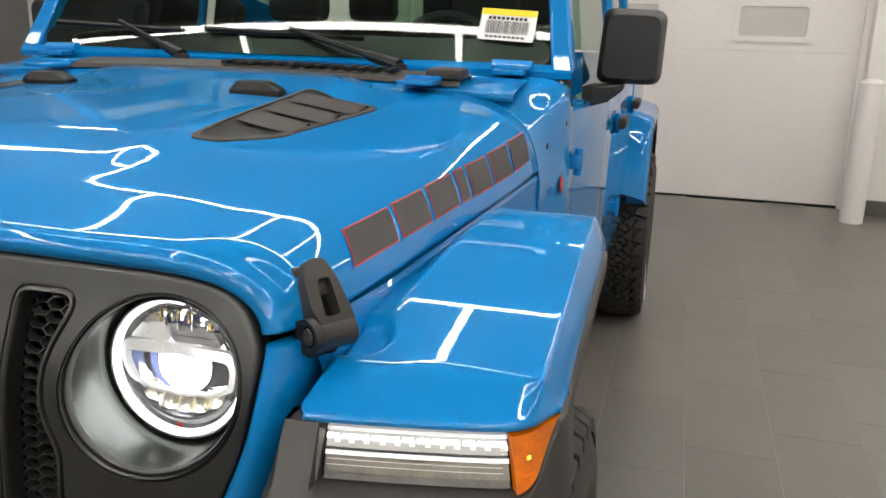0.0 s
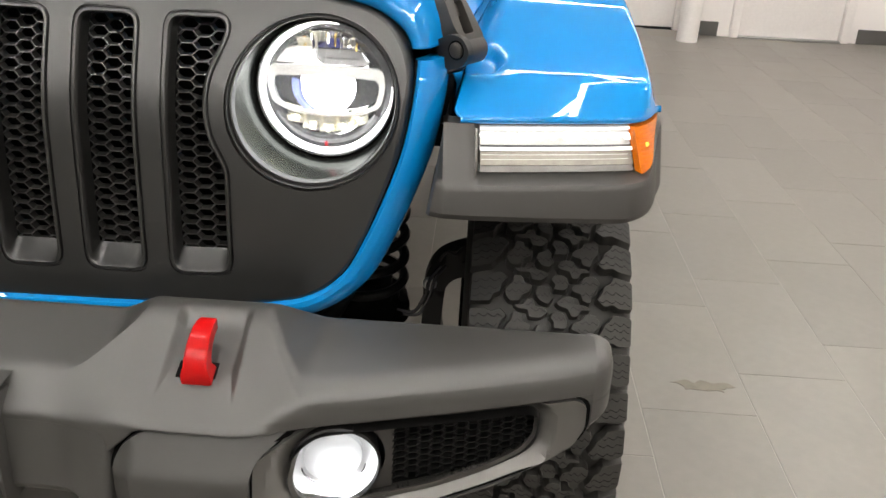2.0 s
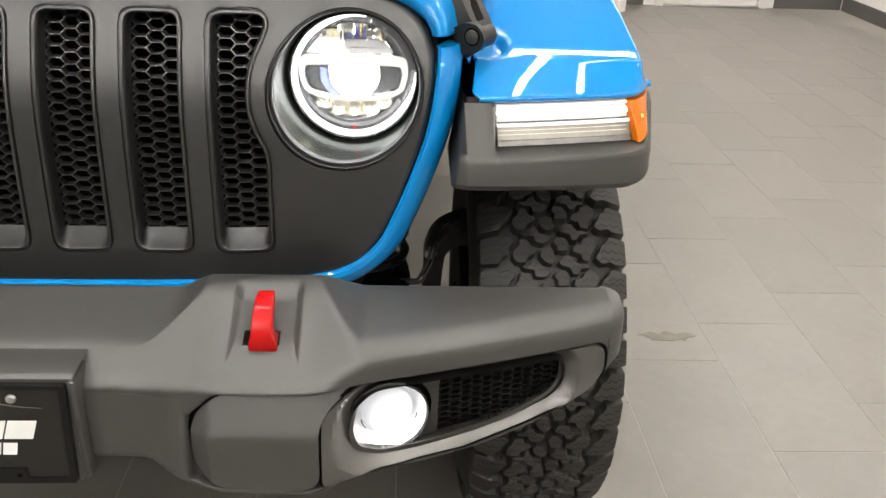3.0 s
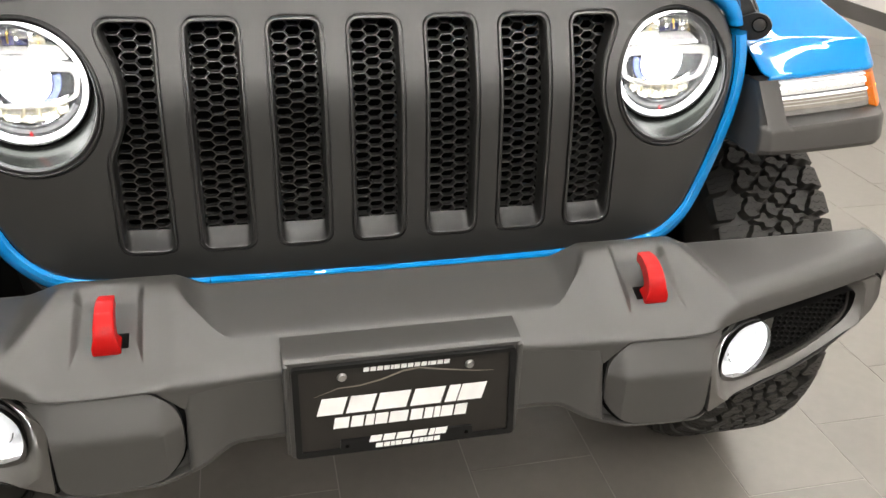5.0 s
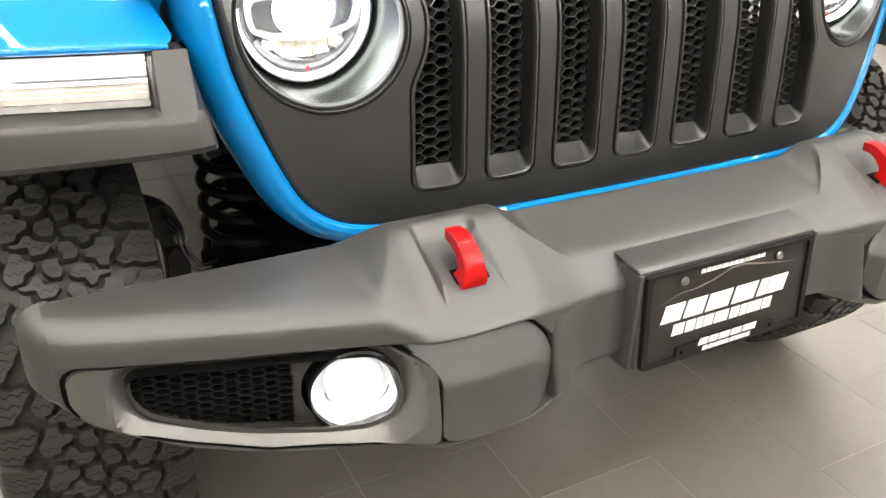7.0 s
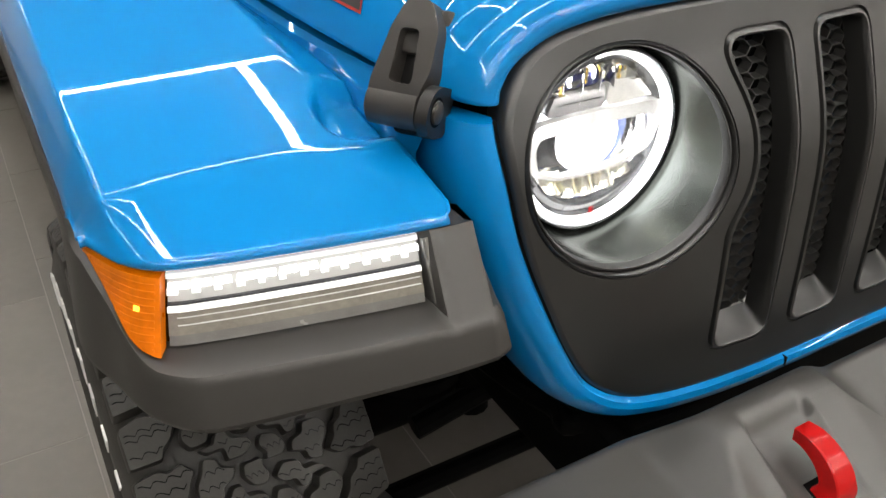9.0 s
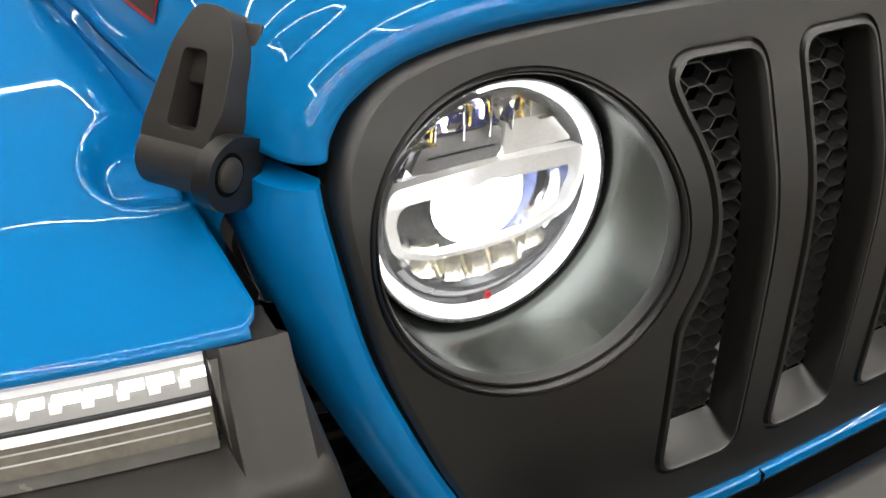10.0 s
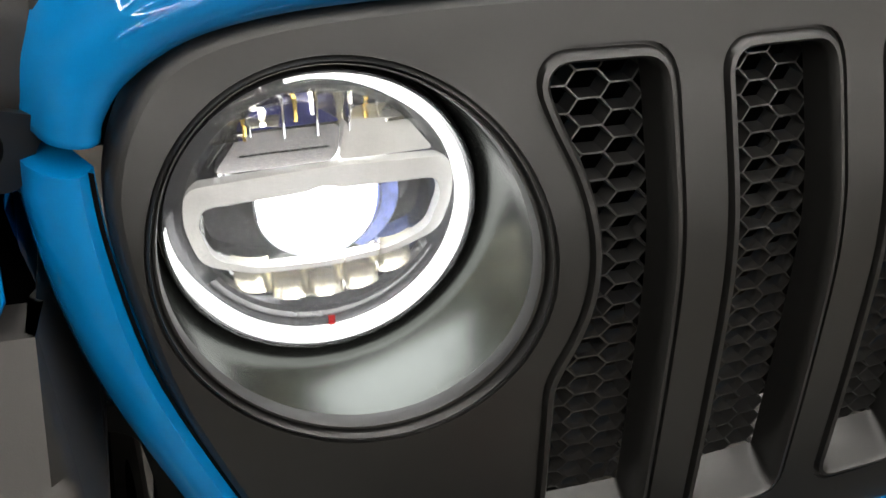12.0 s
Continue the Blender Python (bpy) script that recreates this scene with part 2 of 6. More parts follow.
def dense(poly, step):
    out = []
    for a, b in zip(poly, poly[1:] + poly[:1]):
        k = max(1, int(math.dist(a, b) / step))
        out += [(a[0] + (b[0] - a[0]) * t / k, a[1] + (b[1] - a[1]) * t / k) for t in range(k)]
    return out


def inset(poly, d):
    """The outline drawn in by d, or out where d is negative."""
    area = sum(a[0] * b[1] - b[0] * a[1] for a, b in zip(poly, poly[1:] + poly[:1]))
    k, out = len(poly), []
    for i in range(k):
        a, b = Vector(poly[i - 1]), Vector(poly[(i + 1) % k])
        t = (b - a).normalized() * (1 if area > 0 else -1)
        out.append((poly[i][0] - t.y * d, poly[i][1] + t.x * d))
    return out


def smooth_step(x):
    x = min(1.0, max(0.0, x))
    return x * x * (3 - 2 * x)


# ---------- the room ----------
WEST, EAST, NORTH, SOUTH, HIGH = -5.2, 4.5, 6.42, -5.6, 3.35


def wall(name, c, s, label, paint=None):
    return tagged(part(name, box(c, s), paint or WALL, smooth=False), label, "wall", kind="structure")


DOOR_L, DOOR_R, DOOR_H = -1.3, 2.40, 3.05
MAN_L, MAN_R, MAN_H = 2.80, 3.80, 2.12
# west and south walls are out of view, greyed to shape reflected light
wall("wall_west", (WEST - 0.1, 0.4, HIGH / 2), (0.2, 12.4, HIGH), "unseen west wall of the bay, greyed to dim its reflection", WESTWALL)
wall("wall_east", (EAST + 0.1, 0.4, HIGH / 2), (0.2, 12.4, HIGH), "white painted wall of the bay")
wall("wall_south", (-0.35, SOUTH - 0.1, HIGH / 2), (9.9, 0.2, HIGH), "unseen south wall of the bay, greyed to dim its reflection", SOUTHWALL)
north = [box(((WEST + DOOR_L) / 2, NORTH + 0.15, HIGH / 2), (DOOR_L - WEST, 0.3, HIGH)),
         box(((DOOR_R + MAN_L) / 2, NORTH + 0.15, HIGH / 2), (MAN_L - DOOR_R, 0.3, HIGH)),
         box(((MAN_R + EAST) / 2, NORTH + 0.15, HIGH / 2), (EAST - MAN_R, 0.3, HIGH)),
         box(((DOOR_L + DOOR_R) / 2, NORTH + 0.15, (DOOR_H + HIGH) / 2), (DOOR_R - DOOR_L, 0.3, HIGH - DOOR_H)),
         box(((MAN_L + MAN_R) / 2, NORTH + 0.15, (MAN_H + HIGH) / 2), (MAN_R - MAN_L, 0.3, HIGH - MAN_H))]
tagged(part("wall_north", join(*north), WALL, smooth=False), "white painted wall with a garage door and a side door", "wall", kind="structure")
tagged(part("ceiling", box((-0.35, 0.4, HIGH + 0.1), (9.9, 12.4, 0.2)), CEIL, smooth=False), "dark painted ceiling above the lamps", "ceiling", kind="structure")


def baseboard(c, s):
    tagged(part("baseboard", box(c, s, bevel=0.003), BASE, smooth=False), "dark grey tile baseboard along the white wall", "baseboard", kind="structure")


baseboard(((DOOR_R + MAN_L) / 2 - 0.03, NORTH - 0.006, 0.06), (MAN_L - DOOR_R - 0.14, 0.012, 0.12))
baseboard(((MAN_R + EAST) / 2 + 0.03, NORTH - 0.006, 0.06), (EAST - MAN_R - 0.09, 0.012, 0.12))
baseboard((EAST - 0.006, 0.4, 0.06), (0.012, 12.0, 0.12))
baseboard((WEST + 0.006, 0.4, 0.06), (0.012, 12.0, 0.12))
baseboard((-0.35, SOUTH + 0.006, 0.06), (9.6, 0.012, 0.12))


def garage_door():
    """A sectional door: ribbed panels and small framed windows."""
    d = thing("garage_door", "closed white sectional garage door with small framed windows", "garage door")
    y = NORTH + 0.24
    w = DOOR_R - DOOR_L
    random.seed(3)
    for i in range(5):
        z0 = 0.015 + i * 0.607
        sec = part("panel", box(((DOOR_L + DOOR_R) / 2, y + 0.002, z0 + 0.303), (w, 0.04, 0.6055), bevel=0.0008), DOORW, d, smooth=False)
        dashes = []
        for k in range(6):
            x = DOOR_L + 0.06 + random.uniform(0, 0.25)
            while x < DOOR_R - 0.25:
                l = random.uniform(0.18, 0.42)
                dashes.append(box((x + l / 2, y - 0.0185, z0 + 0.055 + 0.1 * k), (min(l, DOOR_R - 0.06 - x), 0.005, 0.007)))
                x += l + random.uniform(0.05, 0.45)
        tagged(part("embossing", join(*dashes), DOORW, sec, smooth=False), "faint embossed dashes", kind="stuff")
    for x in (1.70, 0.55, -0.6):
        win = part("window", slab(rounded([(x - 0.30, 1.30), (x + 0.30, 1.30), (x + 0.30, 1.62), (x - 0.30, 1.62)], 0.02),
                                  lambda u, v, q: (u, y - 0.038 + q, v), 0.02,
                                  [rounded([(x - 0.255, 1.345), (x + 0.255, 1.345), (x + 0.255, 1.575), (x - 0.255, 1.575)], 0.03)], 0.1),
                   DOORW, d, "white plastic window frame")
        part("pane", slab(rounded([(x - 0.262, 1.338), (x + 0.262, 1.338), (x + 0.262, 1.582), (x - 0.262, 1.582)], 0.02),
                          lambda u, v, q: (u, y - 0.026 + q, v), 0.004, (), 0.2), PANE, win, "grey translucent pane")
    part("seal", box(((DOOR_L + DOOR_R) / 2, y, 0.008), (w, 0.05, 0.014)), BLACK, d)
    for x in (DOOR_L + 0.02, DOOR_R - 0.02):
        part("track", box((x, NORTH + 0.17, 1.5), (0.05, 0.05, 3.0), bevel=0.004), DOORW, d)


PANE = material("grey_pane", (0.66, 0.64, 0.62), 0.12, 0, 0.5)
garage_door()


def side_door():
    d = thing("side_door", "closed white steel side door with a chrome lever", "door")
    y = NORTH
    for x in (MAN_L + 0.035, MAN_R - 0.035):
        part("jamb", box((x, y + 0.01, MAN_H / 2), (0.07, 0.10, MAN_H), bevel=0.004), DOORW, d)
    part("head", box(((MAN_L + MAN_R) / 2, y + 0.01, MAN_H - 0.035), (MAN_R - MAN_L - 0.14, 0.10, 0.07), bevel=0.004), DOORW, d)
    part("leaf", box(((MAN_L + MAN_R) / 2, y + 0.03, MAN_H / 2 - 0.03), (MAN_R - MAN_L - 0.15, 0.045, MAN_H - 0.09), bevel=0.003), DOORW, d)
    part("threshold", box(((MAN_L + MAN_R) / 2, y + 0.01, 0.008), (MAN_R - MAN_L - 0.14, 0.12, 0.016), bevel=0.003), STEEL, d, "steel threshold")
    hx, hz = MAN_L + 0.15, 0.98
    lever = part("lever", join(lathe([(0, 0), (0.033, 0), (0.033, 0.008), (0.012, 0.012), (0.012, 0.055), (0, 0.056)], 20, pose(hx, y + 0.008, hz, 90)),
                               tube([(hx, y - 0.042, hz), (hx + 0.05, y - 0.045, hz), (hx + 0.115, y - 0.04, hz - 0.004)], 0.010, 10)), CHROME, d, "chrome lever handle")


side_door()

outlet = thing("wall_outlet", "white wall outlet beside the side door", "outlet")
part("cover_plate", box((2.64, NORTH - 0.004, 1.08), (0.07, 0.008, 0.115), bevel=0.003), DOORW, outlet)
for dz in (-0.022, 0.022):
    part("socket", box((2.64, NORTH - 0.009, 1.08 + dz), (0.03, 0.004, 0.028), bevel=0.001), WALL, outlet)

bollard = thing("bollard", "white painted steel bollard with a domed cap", "bollard")
part("post", lathe([(0, 0), (0.085, 0), (0.085, 1.03), (0.088, 1.031), (0.088, 1.045), (0.07, 1.062), (0.035, 1.072), (0, 1.075)], 32, pose(2.385, 6.12, 0)), DOORW, bollard)


def ceiling_light(a, b, w=0.055):
    """A linear lamp from a to b."""
    a, b = Vector(a), Vector(b)
    c, l = (a + b) / 2, (b - a).length
    along_x = abs(b.x - a.x) > abs(b.y - a.y)
    s = (l, w) if along_x else (w, l)
    e = thing("ceiling_light", "white linear ceiling light, switched on", "ceiling light", "linear lights of the bay")
    part("housing", box((c.x, c.y, c.z + 0.025), (s[0] + 0.004, s[1] + 0.014, 0.05)), HOUSING, e, smooth=False)
    part("diffuser", box((c.x, c.y, c.z - 0.008), (*s, 0.012)), TUBE, e, "glowing white diffuser", smooth=False)


LZ = HIGH - 0.05
for yy, x0, x1 in ((-4.6, -4.0, 4.0), (-3.6, -4.0, 4.0), (-2.75, -4.0, 4.0), (-1.9, -4.0, 4.0), (0.1, -2.9, 2.9), (1.4, -2.9, 2.9), (2.6, -2.9, 2.9), (5.0, -4.0, 4.0)):
    ceiling_light((x0, yy, LZ), (x1, yy, LZ), 0.04)
ceiling_light((3.9, 1.6, LZ), (3.9, 6.1, LZ))
for xx in (-2.9, -1.4, 0.1, 1.3, 2.9):
    ceiling_light((xx, 1.43, LZ), (xx, 2.57, LZ), 0.04)
    ceiling_light((xx, -1.87, LZ), (xx, 0.07, LZ), 0.04)


# ---------- the car: its middle is x = 0, its front faces -y ----------
car = thing("suv", "bright blue off-road SUV with grey bumper, lights on", "car")


LEAN = crom([(0.60, -0.036), (0.70, -0.0315), (0.79, -0.027), (0.87, -0.0225), (0.93, -0.0180), (0.97, -0.0143), (1.00, -0.0095), (1.03, -0.0012), (1.06, 0.0110), (1.09, 0.0240), (1.12, 0.037), (1.25, 0.085)], 160)
LEAN_Z, LEAN_Y = [p[0] for p in LEAN], [p[1] for p in LEAN]


def grille_y(x, z):
    """The front of the grille: upright below, leaning back above the bend, bowed in plan."""
    return float(np.interp(z, LEAN_Z, LEAN_Y)) + 0.45 * max(0.0, abs(x) - 0.27) ** 2


def mesh_y(x, z):
    return grille_y(x, z) + 0.027


HL = (0.4885, 1.0155)     # middle of the headlight opening, x and z
HALF = [(0.0, 0.739), (0.15, 0.740), (0.295, 0.742), (0.40, 0.743), (0.447, 0.746), (0.48, 0.752), (0.508, 0.766), (0.533, 0.790), (0.552, 0.825),
        (0.575, 0.878), (0.602, 0.955), (0.6140, 1.028), (0.6155, 1.070), (0.612, 1.090), (0.600, 1.107), (0.577, 1.123),
        (0.55, 1.134), (0.50, 1.142), (0.39, 1.148), (0.20, 1.151), (0.0, 1.152)]
half = [tuple(p) for p in crom(HALF, 90)]
FACE_HALF = [(0.0, 0.741), (0.15, 0.742), (0.295, 0.744), (0.40, 0.746), (0.445, 0.749), (0.476, 0.755), (0.503, 0.769), (0.527, 0.792), (0.547, 0.828),
             (0.566, 0.873), (0.589, 0.940), (0.600, 1.002), (0.6035, 1.045), (0.5985, 1.070), (0.589, 1.090), (0.5755, 1.107),
             (0.5540, 1.121), (0.52, 1.131), (0.47, 1.138), (0.39, 1.143), (0.20, 1.146), (0.0, 1.147)]
face_half = [tuple(p) for p in crom(FACE_HALF, 100)]
PANEL = face_half + [(-x, z) for x, z in reversed(face_half[1:-1])]


def slot_outline(i, off, zb=None, r=None):
    """The rim of grille slot i (-3..3), drawn in by off."""
    cx, hw = 0.1145 * i, 0.0435 - off
    z0, z1 = (0.782 + off if zb is None else zb), 1.121 - off
    poly = [(cx - hw, z0), (cx + hw, z0), (cx + hw, z1), (cx - hw, z1)]
    pts = []
    for p in rounded(poly, max(0.004, 0.024 - off) if r is None else r, 7):
        pts.append(p)
    pts = dense(pts, 0.008)
    if abs(i) == 3:
        s = 1 if i > 0 else -1
        R = 0.126 + off
        out = []
        for x, z in pts:
            dz = z - 1.0125
            ax = abs(x)
            if ax > 0.1145 * 3 and abs(dz) < R:
                lim = 0.488 - math.sqrt(R * R - dz * dz)
                k = 0.012
                h = max(k - abs(ax - lim), 0) / k
                ax = min(ax, lim) - h * h * k * 0.25
            out.append((s * ax, z))
        pts = out
    return pts


def circle(c, r, n=72):
    return [(c[0] + r * math.cos(a), c[1] + r * math.sin(a)) for a in np.linspace(0, 2 * math.pi, n, False)]


slots = [slot_outline(i, 0.0) for i in range(-3, 4)]
lights = [circle((s * HL[0], HL[1] - 0.0035), 0.1094) for s in (-1, 1)]


def on_grille(x, z, d):
    return (x, grille_y(x, z) + d, z)


grille = part("grille", slab(PANEL, on_grille, 0.012, slots + lights, 0.022), GRAY, car, "satin grey seven-slot grille panel", sharp=28)


rolled = [[on_grille(x, z, d) for x, z in inset(PANEL, o)] for o, d in ((0.0, 0.0), (-0.0030, 0.0008), (-0.0058, 0.0029), (-0.0079, 0.0065), (-0.0091, 0.0115), (-0.0095, 0.024))]
part("panel_edge", loft(rolled, closed=True), GRAY, grille, "rolled edge of the grille panel", sharp=60)


def honeycomb(i):
    """Six-sided mesh bars behind slot i."""
    w, h, t, deep = 0.0275, 0.0146, 0.0012, 0.012
    edge = slot_outline(i, 0.0085, 0.804, 0.006)
    x0, x1 = min(p[0] for p in edge), max(p[0] for p in edge)
    geos, done = [], set()
    for c in range(-3, 4):
        for r in range(-1, 24):
            cx = 0.1145 * i + c * 0.75 * w
            cz = 0.800 + r * h + (h / 2 if c % 2 else 0)
            corners = [(cx + w / 2 * math.cos(a), cz + h / math.sqrt(3) * math.sin(a)) for a in np.radians(range(0, 360, 60))]
            for a, b in zip(corners, corners[1:] + corners[:1]):
                key = tuple(sorted(((round(a[0], 4), round(a[1], 4)), (round(b[0], 4), round(b[1], 4)))))
                m = ((a[0] + b[0]) / 2, (a[1] + b[1]) / 2)
                if key in done or not inside(m, edge):
                    continue
                done.add(key)
                a2, b2 = Vector(a), Vector(b)
                d = (b2 - a2).normalized()
                n = Vector((-d.y, d.x))
                a2 -= d * t * 0.5
                b2 += d * t * 0.5
                V = []
                for p in (a2, b2):
                    for q, dep in ((t * 1.1, deep), (t * 0.42, 0.0), (-t * 0.42, 0.0), (-t * 1.1, deep)):
                        x, z = p + n * q
                        V.append((x, mesh_y(x, z) + dep, z))
                geos.append((V, [(0, 4, 5, 1), (1, 5, 6, 2), (2, 6, 7, 3), (0, 1, 2, 3), (7, 6, 5, 4)]))
    return join(*geos)


for i in range(-3, 4):
    rows = []
    for off, dy in ((-0.0006, 0.0), (0.0002, 0.0035), (0.0028, 0.0035), (0.0040, -0.0016), (0.0068, -0.0022), (0.0090, 0.0008), (0.0098, 0.006)):
        rows.append([on_grille(x, z, dy) for x, z in slot_outline(i, off)])
    rows.append([(x, mesh_y(x, z), z) for x, z in (lambda a, b: [(q[0], max(q[1], 0.811)) for q in a])(slot_outline(i, 0.0105), 0)])
    part("slot_bezel", loft(rows, closed=True), GRAY, grille, "satin grey rim of a grille slot", sharp=50)
    part("mesh_insert", honeycomb(i), MESH, grille, "black honeycomb mesh", smooth=False)
# panel added so that no light comes through the mesh
part("radiator", box((0, 0.30, 0.95), (1.06, 0.02, 0.46)), DARK, car, "black panel added behind the grille to block light")
part("seam", box((-0.262, grille_y(0.262, 0.733) - 0.0035, 0.7325), (0.0012, 0.008, 0.013)), DARK, grille)


part("paint_chip", box((0, 0, 0), (0.0012, 0.0030, 0.0060), pose(-0.2624, -0.0110, 0.888, 0, 12, 0), bevel=0.0003), WHITE_INK, grille, "tiny white chip on the slot rim")


MIRROR = material("lamp_mirror", (0.88, 0.84, 0.70), 0.20, 1.0, big=(60, 0.15), rough_var=0.05)
GOLD = material("golden_reflection", (0.92, 0.66, 0.20), 0.22, 1.0, big=(60, 0.2))
LAMPFRAME = material("lamp_frame_silver", (0.80, 0.80, 0.78), 0.24, 0.4, big=(60, 0.1))


def headlight(s):
    """Round lamp in a deep bowl: glowing ring, projector in a dark band, chrome facets, clear cover."""
    cx, cz = HL
    back = 0.066
    rows = []
    for r, dy in ((0.1098, 0.0), (0.1091, 0.0030), (0.1081, 0.0035), (0.1073, -0.0006), (0.1058, -0.0018), (0.1049, 0.0006), (0.1043, 0.0050), (0.1033, 0.0054), (0.1027, 0.0016), (0.1014, 0.0016), (0.1004, 0.0050), (0.1000, 0.010)):
        k = (r - 0.1000) / 0.0098      # the trim is widest at its foot
        rows.append([on_grille(x, z, dy) for x, z in circle((cx + 0.0020 * (1 - k), cz - 0.0035 * k), r, 96)])
    trim = part("headlight_trim", flip(loft(rows, closed=True), s), GRAY, car, "satin grey ring round the headlight", sharp=50)
    bowl = (cx + 0.0020, cz)
    rows = [[on_grille(x, z, 0.010) for x, z in circle(bowl, 0.1000, 96)]]
    for t in np.linspace(0.15, 1, 7):
        rr = 0.1000 - 0.0070 * t ** 1.5
        rows.append([(x + 0.0055 * t, (1 - t) * (grille_y(x, z) + 0.010) + t * (back + 0.008), z + 0.0055 * t) for x, z in circle(bowl, rr, 96)])
    lamp = part("headlight", flip(loft(rows, closed=True), s), SILVER, car, "silver headlight bowl, lamp on", sharp=50)
    m = pose(cx + 0.0078, back, cz + 0.0058, 90) @ Matrix.Scale(0.950, 4)   # lamp axis: local z points to the front

    def child(name, geo, mat, label="", **k):
        return part(name, flip(moved(geo, m), s), mat, lamp, label, **k)

    child("lamp_rim", lathe([(0.0972, -0.008), (0.0966, 0.000), (0.0960, 0.001), (0.0955, -0.001)], 72), BLACK, "thin black rim of the lamp")
    child("rim_glint", lathe([(0.0955, -0.001), (0.0950, 0.0015), (0.0936, 0.0018), (0.0924, -0.004)], 72), SMOKED, "smoked clear edge inside the rim")
    profile = [(0.0922, -0.010), (0.0918, -0.001), (0.0908, 0.004), (0.0888, 0.0058), (0.0868, 0.0045), (0.0852, -0.001), (0.0846, -0.012)]

    def arc_of(a0, a1, n, width):
        return loft([[((0.0952 - (0.0952 - r) * width(q)) * math.cos(a), (0.0952 - (0.0952 - r) * width(q)) * math.sin(a), h) for r, h in profile] for q, a in zip(np.linspace(0, 1, n), np.radians(np.linspace(a0, a1, n)))])

    child("daylight_ring", arc_of(78, 366, 70, lambda q: 0.25 + 0.75 * smooth_step(min(q, 1 - q) / 0.16)), LED, "glowing white ring light", facing=(0, -1, 0))
    child("ring_seat", lathe([(0.0930, -0.008), (0.0840, -0.006), (0.0790, -0.011), (0.0770, -0.014)], 72), SMOKED, "dark seat of the ring light")
    child("reflector", lathe([(0.0790, -0.012), (0.0775, -0.018), (0.070, -0.034), (0.045, -0.050), (0.0, -0.055)], 48), CHROME, "chrome reflector")
    # upper dish: thin upright plates between larger curved mirrors
    for k in range(-3, 4):
        x = 0.0205 * k
        top = math.sqrt(0.081 ** 2 - x * x)
        if k < 3:
            xm = x + 0.01025
            t2 = math.sqrt(0.081 ** 2 - (abs(xm) + 0.008) ** 2)
            rows = [[(xm + w, 0.050 + (t2 - 0.050) * f, -0.030 + 0.020 * f * f + 0.10 * abs(w) + 0.004 * ((k * 5) % 3)) for w in np.linspace(-0.0098, 0.0098, 7)] for f in np.linspace(0, 1, 6)]
            child("upper_mirror", loft(rows), MIRROR, "curved chrome mirror")
        child("upper_fin", box((x, 0.052 + (top - 0.052) / 2, -0.018), (0.0014, top - 0.050, 0.018), pose(0, 0, 0, 0, 6 * k, 0), bevel=0.0004), CHROME, "thin chrome fin")
    for k in range(-2, 3):          # lower mirrors
        x = 0.0232 * k
        zz = -0.0505 + 0.0030 * k * k
        rows = [[(x + u, zz + 0.0115 * (1 - 2 * f) + 0.0012 * k * u / 0.011, -0.013 - 0.0035 * math.sin(math.pi * f) - 25 * u * u + 0.006 * f + 0.0015 * (k % 2)) for u in np.linspace(-0.0112, 0.0112, 9)] for f in np.linspace(0, 1, 7)]
        child("lower_mirror", loft(rows), MIRROR, "curved chrome mirror")
        if k < 2:
            child("lower_fin", box((x + 0.0116, zz + 0.002, -0.011), (0.0010, 0.020, 0.010), bevel=0.0003), MIRROR, "thin chrome fin")
    arc = [(0.076 * math.cos(a), 0.076 * math.sin(a) * 0.90, -0.006) for a in np.radians(np.linspace(208, 332, 30))]
    child("lower_shelf", loft([[(x, y, z - 0.010) for x, y, z in arc], [(x, y, z) for x, y, z in arc], [(x * 1.03, y * 1.05, z + 0.001) for x, y, z in arc], [(x * 1.09, y * 1.16, z - 0.002) for x, y, z in arc]]), SMOKED, "smoked lower shelf")
    child("mark", box((0.0, -0.0775, -0.001), (0.004, 0.007, 0.002)), RED, "small red mark")
    outer = rounded([(-0.083, 0.006), (-0.080, 0.031), (0.0, 0.034), (0.080, 0.031), (0.083, 0.006), (0.076, -0.024), (0.045, -0.037), (0.0, -0.040), (-0.045, -0.037), (-0.076, -0.024)], 0.010, 6)
    inner = rounded([(-0.075, 0.004), (-0.071, 0.017), (0.0, 0.019), (0.071, 0.017), (0.075, 0.004), (0.068, -0.022), (0.042, -0.033), (0.0, -0.036), (-0.042, -0.033), (-0.068, -0.022)], 0.009, 6)
    child("projector_frame", slab(outer, lambda u, v, q: (u, v, -0.003 - 0.10 * max(0, 0.02 - v) - q), 0.009, [inner], 0.008), LAMPFRAME, "bright silver frame round the projector")
    child("band", slab(inner, lambda u, v, q: (u, v, -0.030 - 0.05 * abs(u) - q), 0.006, (), 0.012), SMOKED, "smoked band behind the projector")
    child("visor", slab(rounded([(-0.010, 0.034), (-0.016, 0.053), (0.044, 0.053), (0.062, 0.034)], 0.006), lambda u, v, q: (u, v, -0.008 - 0.5 * (v - 0.03) - q), 0.01, (), 0.012), VISOR, "smoky grey upper panel")
    for k in range(9):              # line of print too small to read
        child("print_bar", box((-0.004 + 0.006 * k, 0.0425, -0.0127), (0.0045, 0.0012, 0.0004)), DARK)
    child("light_step", slab(rounded([(-0.011, 0.034), (-0.018, 0.056), (-0.055, 0.054), (-0.071, 0.034)], 0.004), lambda u, v, q: (u, v, -0.008 - 0.35 * (v - 0.03) - q), 0.01, (), 0.012), LAMPFRAME, "bright upper panel")
